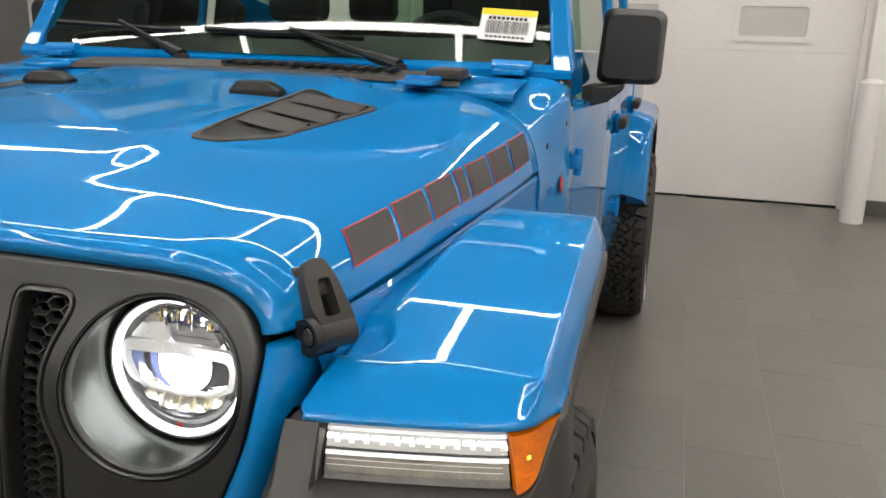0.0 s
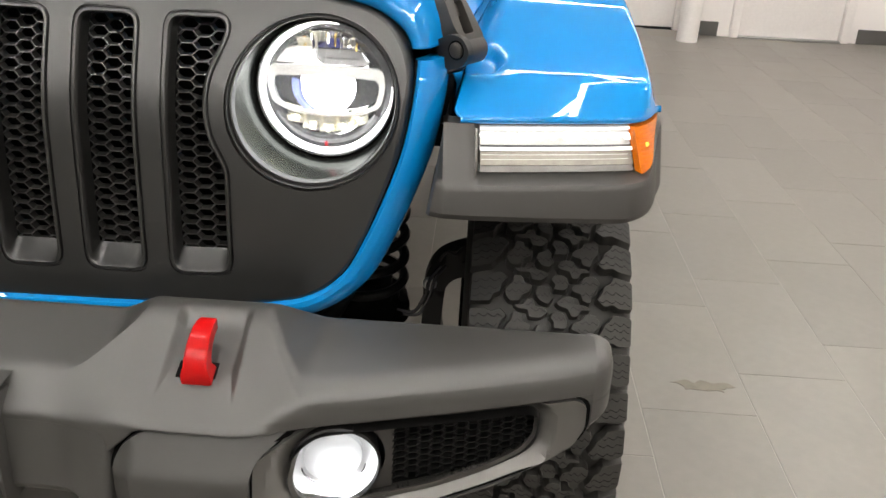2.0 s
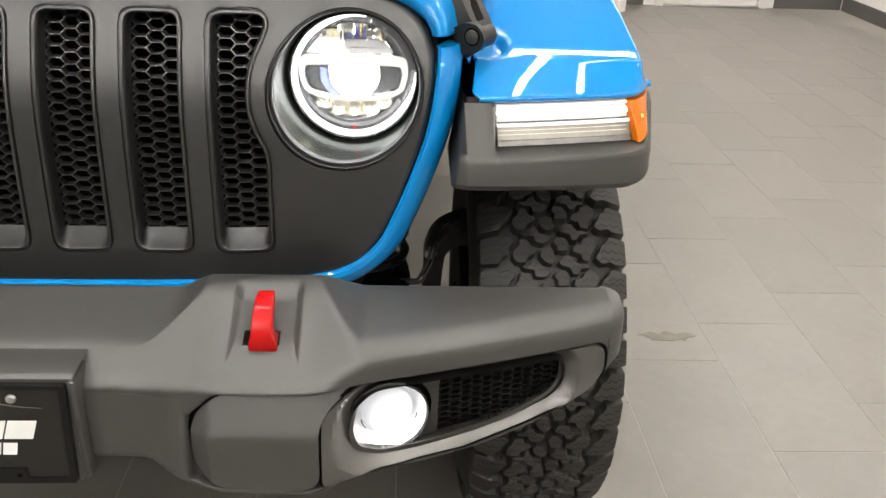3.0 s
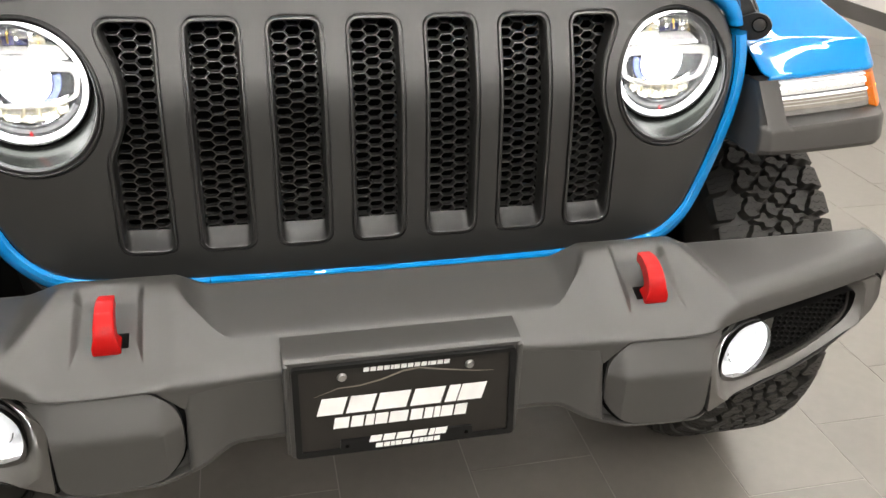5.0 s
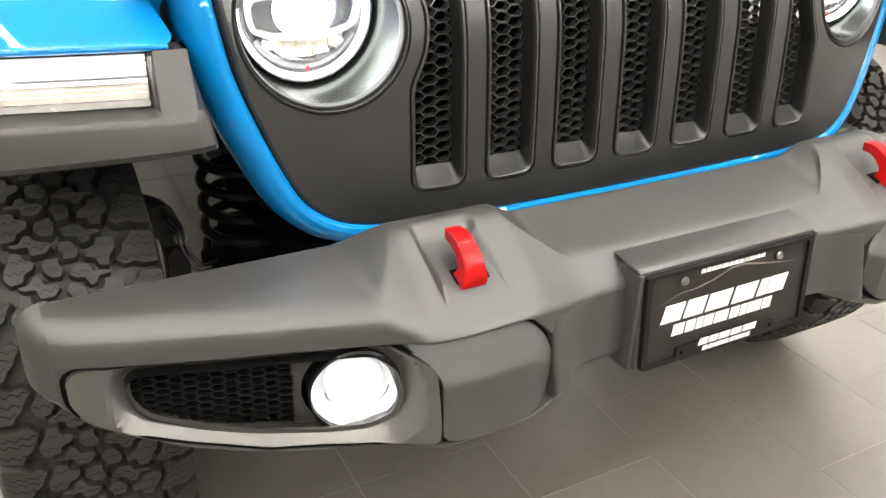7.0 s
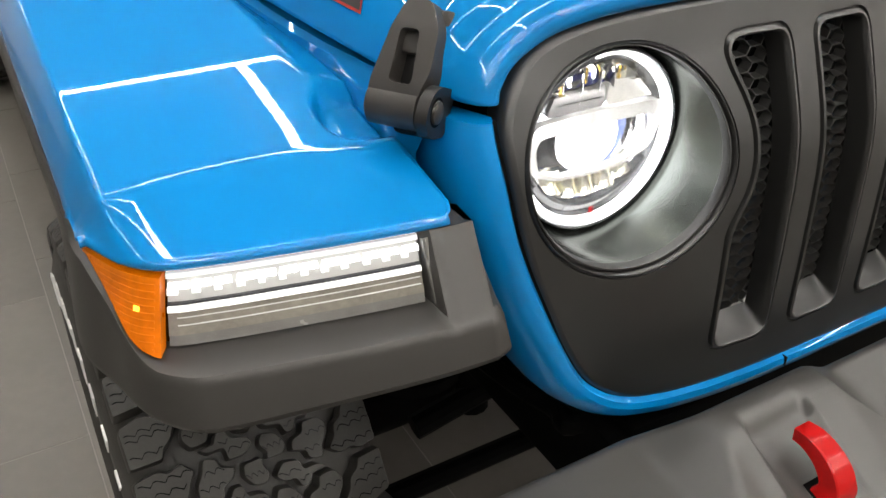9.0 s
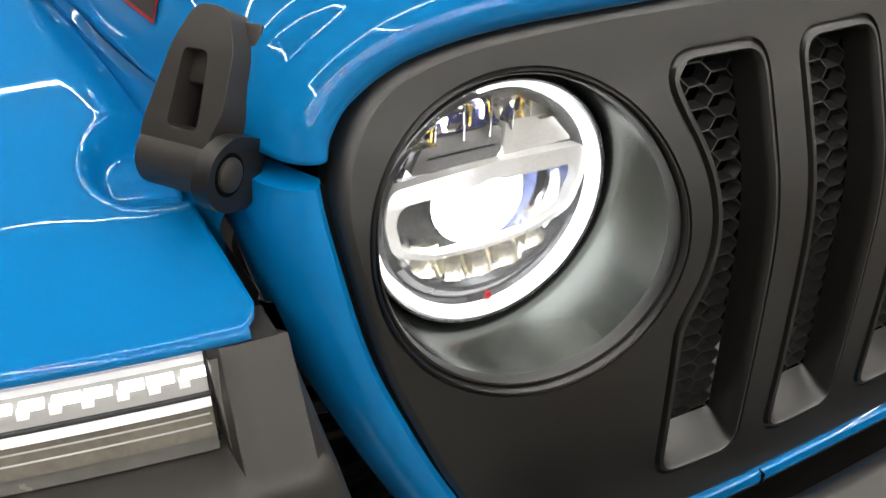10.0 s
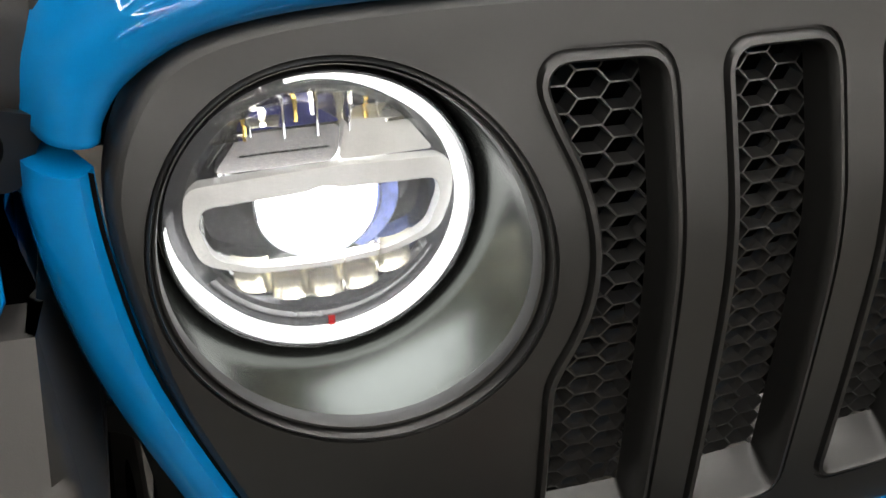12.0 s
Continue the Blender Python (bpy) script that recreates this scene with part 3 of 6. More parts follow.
    child("tinted_panel", slab(rounded([(-0.016, 0.0545), (0.004, 0.068), (0.040, 0.066), (0.046, 0.0545)], 0.003), lambda u, v, q: (u, v, -0.0195 - 0.2 * (v - 0.053) - q), 0.004, (), 0.012), VIOLET, "dark panel above the visor, violet sheen put into its colour")
    ball = [(0.0, 0.002)] + [(0.0385 * math.sin(a), -0.028 + 0.030 * math.cos(a)) for a in np.radians(np.linspace(12, 100, 9))]
    child("projector", lathe(ball[1:] + [(0.032, -0.036)], 40), BEAM, "glowing projector lens")
    cap = lathe([(0.0, 0.002)] + ball[1:2], 40)
    child("projector_cap", cap, BEAM)
    child("projector_collar", lathe([(0.0410, -0.032), (0.0410, -0.022), (0.0395, -0.020), (0.0388, -0.030)], 40), SMOKED, "smoked collar of the projector")
    # crescent that draws the blue light scattered beside the lens
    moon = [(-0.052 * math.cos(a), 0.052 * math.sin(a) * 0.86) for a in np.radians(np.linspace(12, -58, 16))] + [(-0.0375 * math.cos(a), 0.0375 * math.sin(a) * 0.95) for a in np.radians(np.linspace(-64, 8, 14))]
    child("coated_edge", slab(moon, lambda u, v, q: (u, v, -0.022 - q), 0.003, (), 0.006), BLUEISH, "blue scattered light beside the projector lens, put in as a glow")
    # golden reflections in the upper chrome, put in as coloured strips
    for u, v, h in ((0.011, 0.066, 0.017), (-0.031, 0.062, 0.014), (0.041, 0.058, 0.012)):
        child("golden_strip", box((u, v, -0.019), (0.0026, h, 0.003), bevel=0.0006), GOLD, "strip coloured as a golden reflection in the chrome")
    for u, v in ((0.0, 0.066), (-0.021, 0.070), (0.030, 0.062)):
        child("upper_diode", box((u, v, -0.020), (0.0035, 0.011, 0.004), bevel=0.001), LED_UPPER, "small glowing diode")
    cover = [(0.0, 0.024)] + [(0.0955 * math.sin(a), 0.024 - 0.021 * (1 - math.cos(a)) / (1 - math.cos(1.3))) for a in np.linspace(0.1, 1.3, 10)]
    cov = child("cover", lathe([(r / math.sin(1.3), h) if r else (r, h) for r, h in cover], 64), HAZY, "clear domed cover", sharp=80, facing=(0, -1, 0))
    cov.visible_shadow = False
    return lamp


headlight(1)
headlight(-1)


# ---------- painted surround of the grille ----------
def along(path, profile, closed=False):
    """Rows of a profile of (outward, deeper) laid along a 2D path on the grille."""
    rows = []
    n = len(path)
    for k in range(n):
        a, b = Vector(path[max(k - 1, 0)]), Vector(path[min(k + 1, n - 1)])
        d = (b - a).normalized()
        nrm = Vector((d.y, -d.x))
        p = Vector(path[k])
        rows.append([(*(p + nrm * o).to_tuple(),) + (dep,) for o, dep in profile])
    return [[(x, grille_y(x, z) + dep, z) for x, z, dep in r] for r in rows]


side_path = [p for p in half if p[1] < 1.0695]
path = [(-x, z) for x, z in reversed(side_path)] + side_path[1:]
surround_profile = [(-0.002, 0.010), (0.0015, 0.001), (0.005, -0.004), (0.012, -0.0055), (0.022, -0.002), (0.031, 0.008), (0.038, 0.024), (0.041, 0.045), (0.041, 0.085)]
part("grille_surround", loft(along(path, surround_profile), capped=True), BLUE, car, "glossy blue frame of the grille", sharp=30)
part("grille_gap", loft(along(path, [(0.0015, 0.003), (-0.002, 0.002)])), DARK, grille)


# ---------- bonnet ----------
def hood_controls():
    top = [(0.0, 1.156), (0.2, 1.155), (0.39, 1.151), (0.482, 1.1455), (0.530, 1.138), (0.564, 1.127), (0.592, 1.109), (0.606, 1.092), (0.610, 1.081)]
    nrm = []
    for k in range(9):
        a, b = Vector(top[max(k - 1, 0)]), Vector(top[min(k + 1, 8)])
        d = (b - a).normalized()
        nrm.append(Vector((-d.y, d.x)))
    nrm[0] = Vector((0, 1))
    nrm[8] = Vector((1, 0.0))
    st = []
    for o, dy1, dy2 in ((0.0, 0.012, 0.014), (0.0, 0.002, 0.004), (0.005, -0.006, -0.002), (0.013, -0.009, 0.000), (0.022, -0.004, 0.009), (0.031, 0.012, 0.030)):
        row = []
        for k, ((x, z), n) in enumerate(zip(top, nrm)):
            p = Vector((x, z)) + n * o
            dy = dy1 + (dy2 - dy1) * smooth_step((k - 3) / 4)      # the lip falls back at the corner
            row.append((p.x, grille_y(x, z) + dy, p.y))
        st.append(row)
    later = {
        0.13: [(0, 1.206), (0.2, 1.205), (0.385, 1.199), (0.505, 1.187), (0.56, 1.176), (0.598, 1.160), (0.628, 1.138), (0.646, 1.112), (0.652, 1.084)],
        0.20: [(0, 1.224), (0.2, 1.222), (0.385, 1.214), (0.505, 1.201), (0.562, 1.189), (0.604, 1.172), (0.638, 1.147), (0.660, 1.117), (0.670, 1.089)],
        0.32: [(0, 1.242), (0.2, 1.239), (0.385, 1.229), (0.508, 1.214), (0.568, 1.201), (0.613, 1.184), (0.651, 1.156), (0.677, 1.122), (0.688, 1.094)],
        0.55: [(0, 1.258), (0.2, 1.255), (0.390, 1.246), (0.520, 1.232), (0.585, 1.219), (0.632, 1.201), (0.671, 1.170), (0.698, 1.132), (0.711, 1.098)],
        0.85: [(0, 1.272), (0.2, 1.270), (0.400, 1.263), (0.540, 1.252), (0.610, 1.240), (0.660, 1.222), (0.701, 1.190), (0.728, 1.146), (0.741, 1.103)],
        1.08: [(0, 1.290), (0.2, 1.289), (0.405, 1.284), (0.555, 1.276), (0.628, 1.264), (0.682, 1.245), (0.724, 1.211), (0.750, 1.163), (0.763, 1.116)],
    }
    for y, row in later.items():
        st.append([(x, y, z) for x, z in row])
    return st


def dome(x, y, z):
    """A low bulge along the middle of the bonnet."""
    f = smooth_step((0.375 - abs(x) - 0.14 * max(0, 0.5 - y)) / 0.06) * smooth_step((y - 0.17) / 0.20)
    return (x, y, z + 0.015 * f)


def hood_grid():
    st = [crom(r, 49) for r in hood_controls()]
    cols = [crom([r[i] for r in st], 56) for i in range(49)]
    return [[tuple(cols[i][j]) for i in range(49)] for j in range(56)]


HG = hood_grid()
HOOD = [[dome(*p) for p in row] for row in HG]
hood_rows = [[(-p[0], p[1], p[2]) for p in reversed(row[1:])] + row for row in HOOD]
hood = part("hood", loft(hood_rows), BLUE, car, "glossy blue hood with a raised middle", sharp=60, thick=0.004)


def hood_side(y, d, lift=0.0):
    """The point on the bonnet's flank at y, d metres up from its lower edge, lifted off it."""
    j = 1
    while j < len(HOOD) - 1 and HOOD[j][48][1] < y:
        j += 1
    a, b = HOOD[j - 1], HOOD[j]
    f = (y - a[48][1]) / max(1e-6, b[48][1] - a[48][1])
    sec = [Vector(p).lerp(Vector(q), f) for p, q in zip(a, b)][::-1]
    run = 0.0
    for p, q in zip(sec, sec[1:]):
        l = (q - p).length
        if run + l >= d:
            g = p.lerp(q, (d - run) / l)
            n = Vector((q.z - p.z, 0, p.x - q.x)).normalized()
            n = n if n.x > 0 else -n
            g = g + n * lift
            return Vector((g.x, y, g.z))
        run += l
    return sec[-1]


def hood_top(x, y, lift=0.0):
    """The point on the bonnet's top at x, y, lifted off it."""
    ys = [row[8][1] for row in HOOD]
    j = min(len(HOOD) - 2, max(0, next((k for k, v in enumerate(ys) if v > y), len(ys)) - 1))
    f = (y - ys[j]) / max(1e-6, ys[j + 1] - ys[j])
    za, zb = (float(np.interp(abs(x), [p[0] for p in row], [p[2] for p in row])) for row in HOOD[j:j + 2])
    return Vector((x, y, za + (zb - za) * f + lift))


def decal(s):
    """Seven slanted dark blocks with red edges along the bonnet's flank."""
    y0, widths, gap = 0.228, [0.128, 0.107, 0.103, 0.037, 0.098, 0.103, 0.107], 0.019
    lo, hi, slant = 0.036, 0.083, 0.030
    y = y0
    for w in widths:
        for grow, lift, name, mat, label in ((0.0026, 0.0012, "decal_edge", REDLINE, "thin red edge of a decal block"), (0.0, 0.002, "decal_block", DECAL, "dark slanted decal block")):
            rows = []
            for b in np.linspace(0, 1, 5):
                d = lo - grow + (hi - lo + 2 * grow + 0.012 * (y - 0.2)) * b
                sl = slant * b
                rows.append([tuple(hood_side(yy + sl, d, lift + 0.003)) for yy in np.linspace(y - grow, y + w + grow, 7)])
            part(name, flip(loft(rows), s), mat, hood, label)
        y += w + gap


decal(1)
decal(-1)


# ---------- body sides under the bonnet, and front flares ----------
def fender_top(y):
    """Height of the fender's top along its outer part."""
    return float(np.interp(y, TOP_Y, TOP_Z))


TOP = crom([(0.03, 1.000), (0.06, 1.011), (0.10, 1.024), (0.145, 1.036), (0.20, 1.0502), (0.25, 1.0620), (0.30, 1.0727), (0.36, 1.0840), (0.42, 1.0942), (0.50, 1.1050),
            (0.62, 1.114), (0.72, 1.108), (0.85, 1.06), (0.98, 0.985), (1.08, 0.88), (1.15, 0.76)], 420)
TOP_Y, TOP_Z = [p[0] for p in TOP], [p[1] for p in TOP]


EDGE = [(0.655, 0.038), (0.70, 0.042), (0.76, 0.052), (0.82, 0.064), (0.87, 0.075), (0.908, 0.087), (0.932, 0.112), (0.949, 0.150)]


CURVE = crom(EDGE, 80)


def front_edge(x):
    return float(np.interp(x, [p[0] for p in CURVE], [p[1] for p in CURVE]))


CREASE = crom([(0.655, 0.126), (0.677, 0.135), (0.72, 0.143), (0.80, 0.147), (0.87, 0.147), (0.92, 0.145)], 60)


def crease_y(x):
    return float(np.interp(x, [p[0] for p in CREASE], [p[1] for p in CREASE]))


def fender_inner(y):
    return float(np.interp(y, [0.10, 0.145, 0.23, 0.32, 0.54, 0.78, 0.90, 1.0, 1.15], [1.028, 1.036, 1.052, 1.064, 1.075, 1.080, 1.05, 0.97, 0.76]))


def fender_z(x, y, inner):
    """The fender's top: low along the body, with a swelling over the wheel and a scoop at the latch."""
    g = smooth_step((x - inner + 0.005) / 0.045)
    z = fender_inner(y) * (1 - g) + fender_top(y) * g
    d = math.hypot((x - 0.690) / 0.040, (y - 0.187) / 0.047)
    return z - 0.016 * smooth_step((1.08 - d) / 0.28)


def fender(s):
    rows = []
    us = np.linspace(0, 1, 64)
    lip = ((0.006, 0.9965, 0), (0.0012, 0.9966, 0), (-0.0004, 0.9985, 0), (0.0004, 1.0012, 0), (0.0030, 1.0030, 0))
    stages = [("lip", k) for k in lip] + [("facet", f) for f in (0.02, 0.05, 0.15, 0.4, 0.65, 0.85, 0.93)] + [("crease", 0)] + [("near", t) for t in (0.075, 0.14, 0.2, 0.27, 0.35, 0.42, 0.5, 0.57, 0.65, 0.73, 0.82, 0.91)]
    stages += [("back", y) for y in (0.215, 0.222, 0.23, 0.24, 0.25, 0.262, 0.270, 0.275, 0.28, 0.285, 0.29, 0.298, 0.32, 0.36, 0.40, 0.44, 0.48, 0.52, 0.56, 0.60, 0.64, 0.68, 0.72, 0.76, 0.80, 0.84, 0.88, 0.94, 1.0, 1.06, 1.12, 1.15)]

    def section(kind, v):
        row = []
        y = {"lip": 0.03, "facet": 0.06, "crease": 0.145, "near": 0.18}.get(kind, v)
        outer = float(np.interp(y, [0.6, 0.75, 0.9, 1.15], [0.955, 0.950, 0.926, 0.870])) - 0.024
        for u in us:
            if kind == "lip":
                x = 0.676 + (outer - 0.676) * u
                p = (x, front_edge(x) + v[0], v[1])
            elif kind == "facet":
                x0 = 0.666 + 0.011 * v + 0.010 * (1 - min(1.0, v / 0.15)) ** 2     # rounded inner corner
                x = x0 + (outer - x0) * u
                a, c = front_edge(x) + 0.003, crease_y(x)
                p = (x, a + (c - a) * v, 1.003 + 0.0332 * v)
            elif kind == "crease":
                x = 0.677 + (outer - 0.677) * u
                p = (x, crease_y(x) + 0.001, 1.0362)
            elif kind == "near":
                x = 0.677 + (outer - 0.677) * u
                yy = crease_y(x) * (1 - v) + 0.215 * v
                z0, z1 = fender_z(x, yy, 0.675), fender_top(yy)
                p = (x, yy, z1 + (z0 - z1) * min(1, 2.5 * v))
            else:
                inner = 0.657 + 0.10 * (v - 0.02)
                x = inner + (outer - inner) * u
                p = (x, v, fender_z(x, v, inner) - 0.003 * u * u * smooth_step((v - 0.34) / 0.4))
            row.append(p)
        x, yy, z = row[-1]
        q = {"lip": 0.0, "facet": v if kind == "facet" else 0}.get(kind, 1.0)
        near = 1.0 if kind in ("lip", "facet", "crease") else (1 - v if kind == "near" else 0.0)
        for dx, dz in ((0.002, -0.0009), (0.0045, -0.004), (0.012, -0.020), (0.0185, -0.036), (0.0225, -0.048), (0.0235, -0.066)):
            x2 = x + dx
            y2 = yy + (front_edge(x2) - front_edge(x)) * near
            row.append((x2, y2, max(z + dz * q, 0.9965) if near > 0 else z + dz))
        return row

    for kind, v in stages:
        rows.append(section(kind, v))
    f = part("front_fender", flip(loft(rows), s), BLUE, car, "glossy blue flared front fender", sharp=70, thick=0.003)
    rows = []
    for y in np.linspace(0.115, 1.14, 24):
        xh, zh = float(np.interp(y, [0.10, 0.13, 0.20, 0.32, 1.15], [0.638, 0.650, 0.669, 0.687, 0.770])), 1.086 + 0.03 * max(0, y - 0.3)
        xi = 0.657 + 0.10 * max(0, y - 0.02)
        zi = fender_inner(y)
        rows.append([(xh - 0.03, y, zh - 0.004), (xh - 0.004, y, zh - 0.006), (xh + 0.001, y, zh - 0.012), (xi + 0.001, y, min(zi - 0.002, zh - 0.014)), (xi - 0.001, y, min(zi - 0.03, zh - 0.03)), (xi - 0.01, y, 0.93)])
    part("inner_fender", flip(loft(rows), s), BLUE, car, "blue side panel under the hood", sharp=30)
    rows = [[(0.60, y, 0.93), (0.60, y, 1.07)] for y in np.linspace(0.07, 1.2, 6)]
    part("apron", flip(loft(rows), s), DARK, car, thick=0.01)


def lamp_foot(x):
    """How far the lamp's lower edge rises towards the point at the outer corner."""
    return 0.054 * min(1.0, max(0.0, (x - 0.908) / 0.042)) ** 1.5


def flare(s):
    """Grey plastic under the painted fender: a block with a lamp recess in front, a lip round the wheel arch."""
    pts = crom([(*p, 0) for p in EDGE] + [(0.954, 0.20, 0), (0.956, 0.30, 0), (0.956, 0.5, 0), (0.953, 0.7, 0), (0.928, 0.9, 0), (0.888, 1.05, 0), (0.865, 1.15, 0)], 110)
    rows = []
    lampA, lampB = 0.693, 0.952
    for k, p in enumerate(pts):
        a, b = pts[max(k - 1, 0)], pts[min(k + 1, len(pts) - 1)]
        d = Vector((b[0] - a[0], b[1] - a[1])).normalized()
        n = Vector((d.y, -d.x))
        x, y = p[0], p[1]
        lip = smooth_step((y - 0.16) / 0.10)
        lamp = smooth_step((x - lampA) / 0.010) * (1 - lip)
        zl = float(np.interp(x, [0.655, 0.88, 0.95], [0.884, 0.875, 0.882]))
        rise = lamp_foot(x)
        front = [(-0.03, 0.996), (0.002 - 0.016 * lamp, 0.996), (0.047 - 0.041 * lamp - 0.3 * rise, 0.934 + rise), (0.052 - 0.6 * rise, 0.929 + rise), (0.058 - 0.5 * rise, 0.922 + 0.9 * rise), (0.064, zl + 0.010), (0.060, zl + 0.002), (0.050, zl), (-0.09, zl + 0.012)]
        # the lip turns slimmer at the outer corner
        slim = smooth_step((x - 0.885) / 0.06)
        front = [(o * (1 - 0.68 * slim) if o > 0 else o, z) for o, z in front]
        zt = fender_top(y) - 0.064
        back = [(-0.03, zt + 0.01), (-0.002, zt + 0.004), (0.002, zt), (0.003, zt - 0.004), (0.004, zt - 0.010), (0.004, zt - 0.026), (0.002, zt - 0.029), (-0.004, zt - 0.031), (-0.09, zt - 0.02)]
        row = []
        for (o1, z1), (o2, z2) in zip(front, back):
            o, z = o1 + (o2 - o1) * lip, z1 + (z2 - z1) * lip
            q = Vector((x, y)) + n * o
            row.append((q.x, q.y, z))
        rows.append(row)
    first = rows[0]
    def inner_end(z):      # the end lies along the painted grille frame
        return float(np.interp(z, [0.86, 0.90, 0.96, 1.0], [0.634, 0.642, 0.652, 0.657]))

    rows.insert(0, [(inner_end(q[2]) + 0.004, q[1] + 0.006, q[2]) for q in first])
    rows.insert(0, [(inner_end(q[2]), q[1] + 0.014, q[2]) for q in first])
    rows.insert(0, [(inner_end(q[2]) + 0.002, max(q[1] + 0.03, 0.16), q[2]) for q in first])
    part("fender_flare", flip(loft(rows), s), FLARE, car, "grey plastic fender flare", sharp=32, crisp=True)
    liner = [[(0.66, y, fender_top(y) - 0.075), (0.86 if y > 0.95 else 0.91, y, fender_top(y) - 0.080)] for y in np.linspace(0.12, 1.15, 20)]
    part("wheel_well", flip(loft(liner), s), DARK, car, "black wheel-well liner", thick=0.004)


def signal_lamp(s):
    """Slim lamp in the flare: a row of white diodes over a clear lower half, amber at the corner."""
    full = crom([(*p, 0) for p in EDGE] + [(0.954, 0.178, 0)], 240)

    def run(x0, x1, o_top, o_bot, z_top, z_bot, skin=False):
        rows = []
        for k, p in enumerate(full):
            if not x0 <= p[0] <= x1 or p[1] > 0.160:
                continue
            a, b = full[max(k - 1, 0)], full[min(k + 1, len(full) - 1)]
            d = Vector((b[0] - a[0], b[1] - a[1])).normalized()
            n = Vector((d.y, -d.x))
            row = []
            # the lamp comes to a point round the corner
            up = min(z_top - z_bot - 0.0005, max(0.0, 0.934 + lamp_foot(p[0]) - z_bot))
            ob = o_bot - 0.5 * up
            for o, z in ((o_top - 0.014, z_top), (o_top, z_top), (ob, z_bot + up), (ob - 0.014, z_bot + up))[1 if skin else 0:3 if skin else 4]:
                q = Vector((p[0], p[1])) + n * (o * lean(p[0]) if o > 0 else o)
                row.append((q.x, q.y, z))
            rows.append(row)
        return loft(rows) if skin else loft(rows, closed=True, capped=True)

    def at(z):      # the lamp's face leans: its foot stands further out
        return 0.001 + (0.990 - z) * 0.50

    def lean(x):    # but hardly so round the corner
        return 1 - 0.60 * smooth_step((x - 0.915) / 0.035)

    holder = part("turn_lamp", flip(run(0.698, 0.955, at(0.99) - 0.016, at(0.934) - 0.020, 0.991, 0.9335), s), SILVER, car, "slim front lamp with white diodes and an amber corner")

    def band(name, x0, x1, z1, z0, depth, mat, label=""):
        return part(name, flip(run(x0, x1, at(z1) - depth, at(z0) - depth, z1, z0), s), mat, holder, label, sharp=40)

    band("led_top", 0.702, 0.9065, 0.9900, 0.9865, 0.006, LED_MID, "bright upper light guide")
    band("led_row", 0.702, 0.9065, 0.9862, 0.9675, 0.011, LED_DIM, "pale bed of the diode row")
    random.seed(31)
    for k, x in enumerate(np.linspace(0.704, 0.889, 12)):
        band("diode", x + random.uniform(-0.001, 0.001), x + 0.0150 + random.uniform(-0.001, 0.001), 0.9812, 0.9778, 0.0070, LED, "white diode")
        band("diode", x + 0.0085, x + 0.0165, 0.9776, 0.9738, 0.0072, LED_MID)
    band("dark_line", 0.702, 0.9065, 0.9672, 0.9655, 0.0090, SMOKED)
    band("led_low", 0.702, 0.9065, 0.9650, 0.9615, 0.007, LED_MID, "lower light guide")
    band("reflector_strip", 0.702, 0.9065, 0.9610, 0.9435, 0.010, LAMPGREY, "pale grey lower reflector")
    band("reflector_foot", 0.702, 0.9065, 0.9425, 0.9350, 0.012, LAMPDARK, "darker foot of the lamp")
    for z in (0.9565, 0.9510):
        band("guide_line", 0.704, 0.900, z, z - 0.0007, 0.0095, LAMPFRAME)
    lens = part("lens", flip(run(0.699, 0.9068, at(0.9905), at(0.934), 0.9905, 0.934, True), s), SIGNAL_COVER, holder, "clear lens", facing=(0, -1, 0))
    lens.visible_shadow = False
    foot = Vector((0.6975, front_edge(0.6975)))
    part("end_cap", flip(tube([(foot.x, foot.y - at(z) + 0.004, z) for z in np.linspace(0.936, 0.988, 6)], 0.0042, 10), s), LAMPDARK, holder, "rounded end of the lamp")
    amber = band("amber_lens", 0.9075, 0.958, 0.9905, 0.934, -0.001, AMBER, "ribbed amber corner lens")
    for z in np.linspace(0.940, 0.986, 10):
        end = max(x for x in np.arange(0.912, 0.951, 0.001) if 0.934 + lamp_foot(x) <= max(z - 0.004, 0.9345))
        part("rib", flip(run(0.9105, end, at(z) + 0.0018, at(z - 0.0022) + 0.0014, z, z - 0.0022), s), AMBER, amber)
    # glint on the amber lens, drawn as a small glowing patch
    part("bulb", flip(run(0.9185, 0.9225, at(0.970) + 0.0016, at(0.965) + 0.0016, 0.970, 0.965), s), AMBER_HOT, amber, "bright yellow glint on the amber lens, put in as a glow")


for s in (1, -1):
    fender(s)
    flare(s)
    signal_lamp(s)


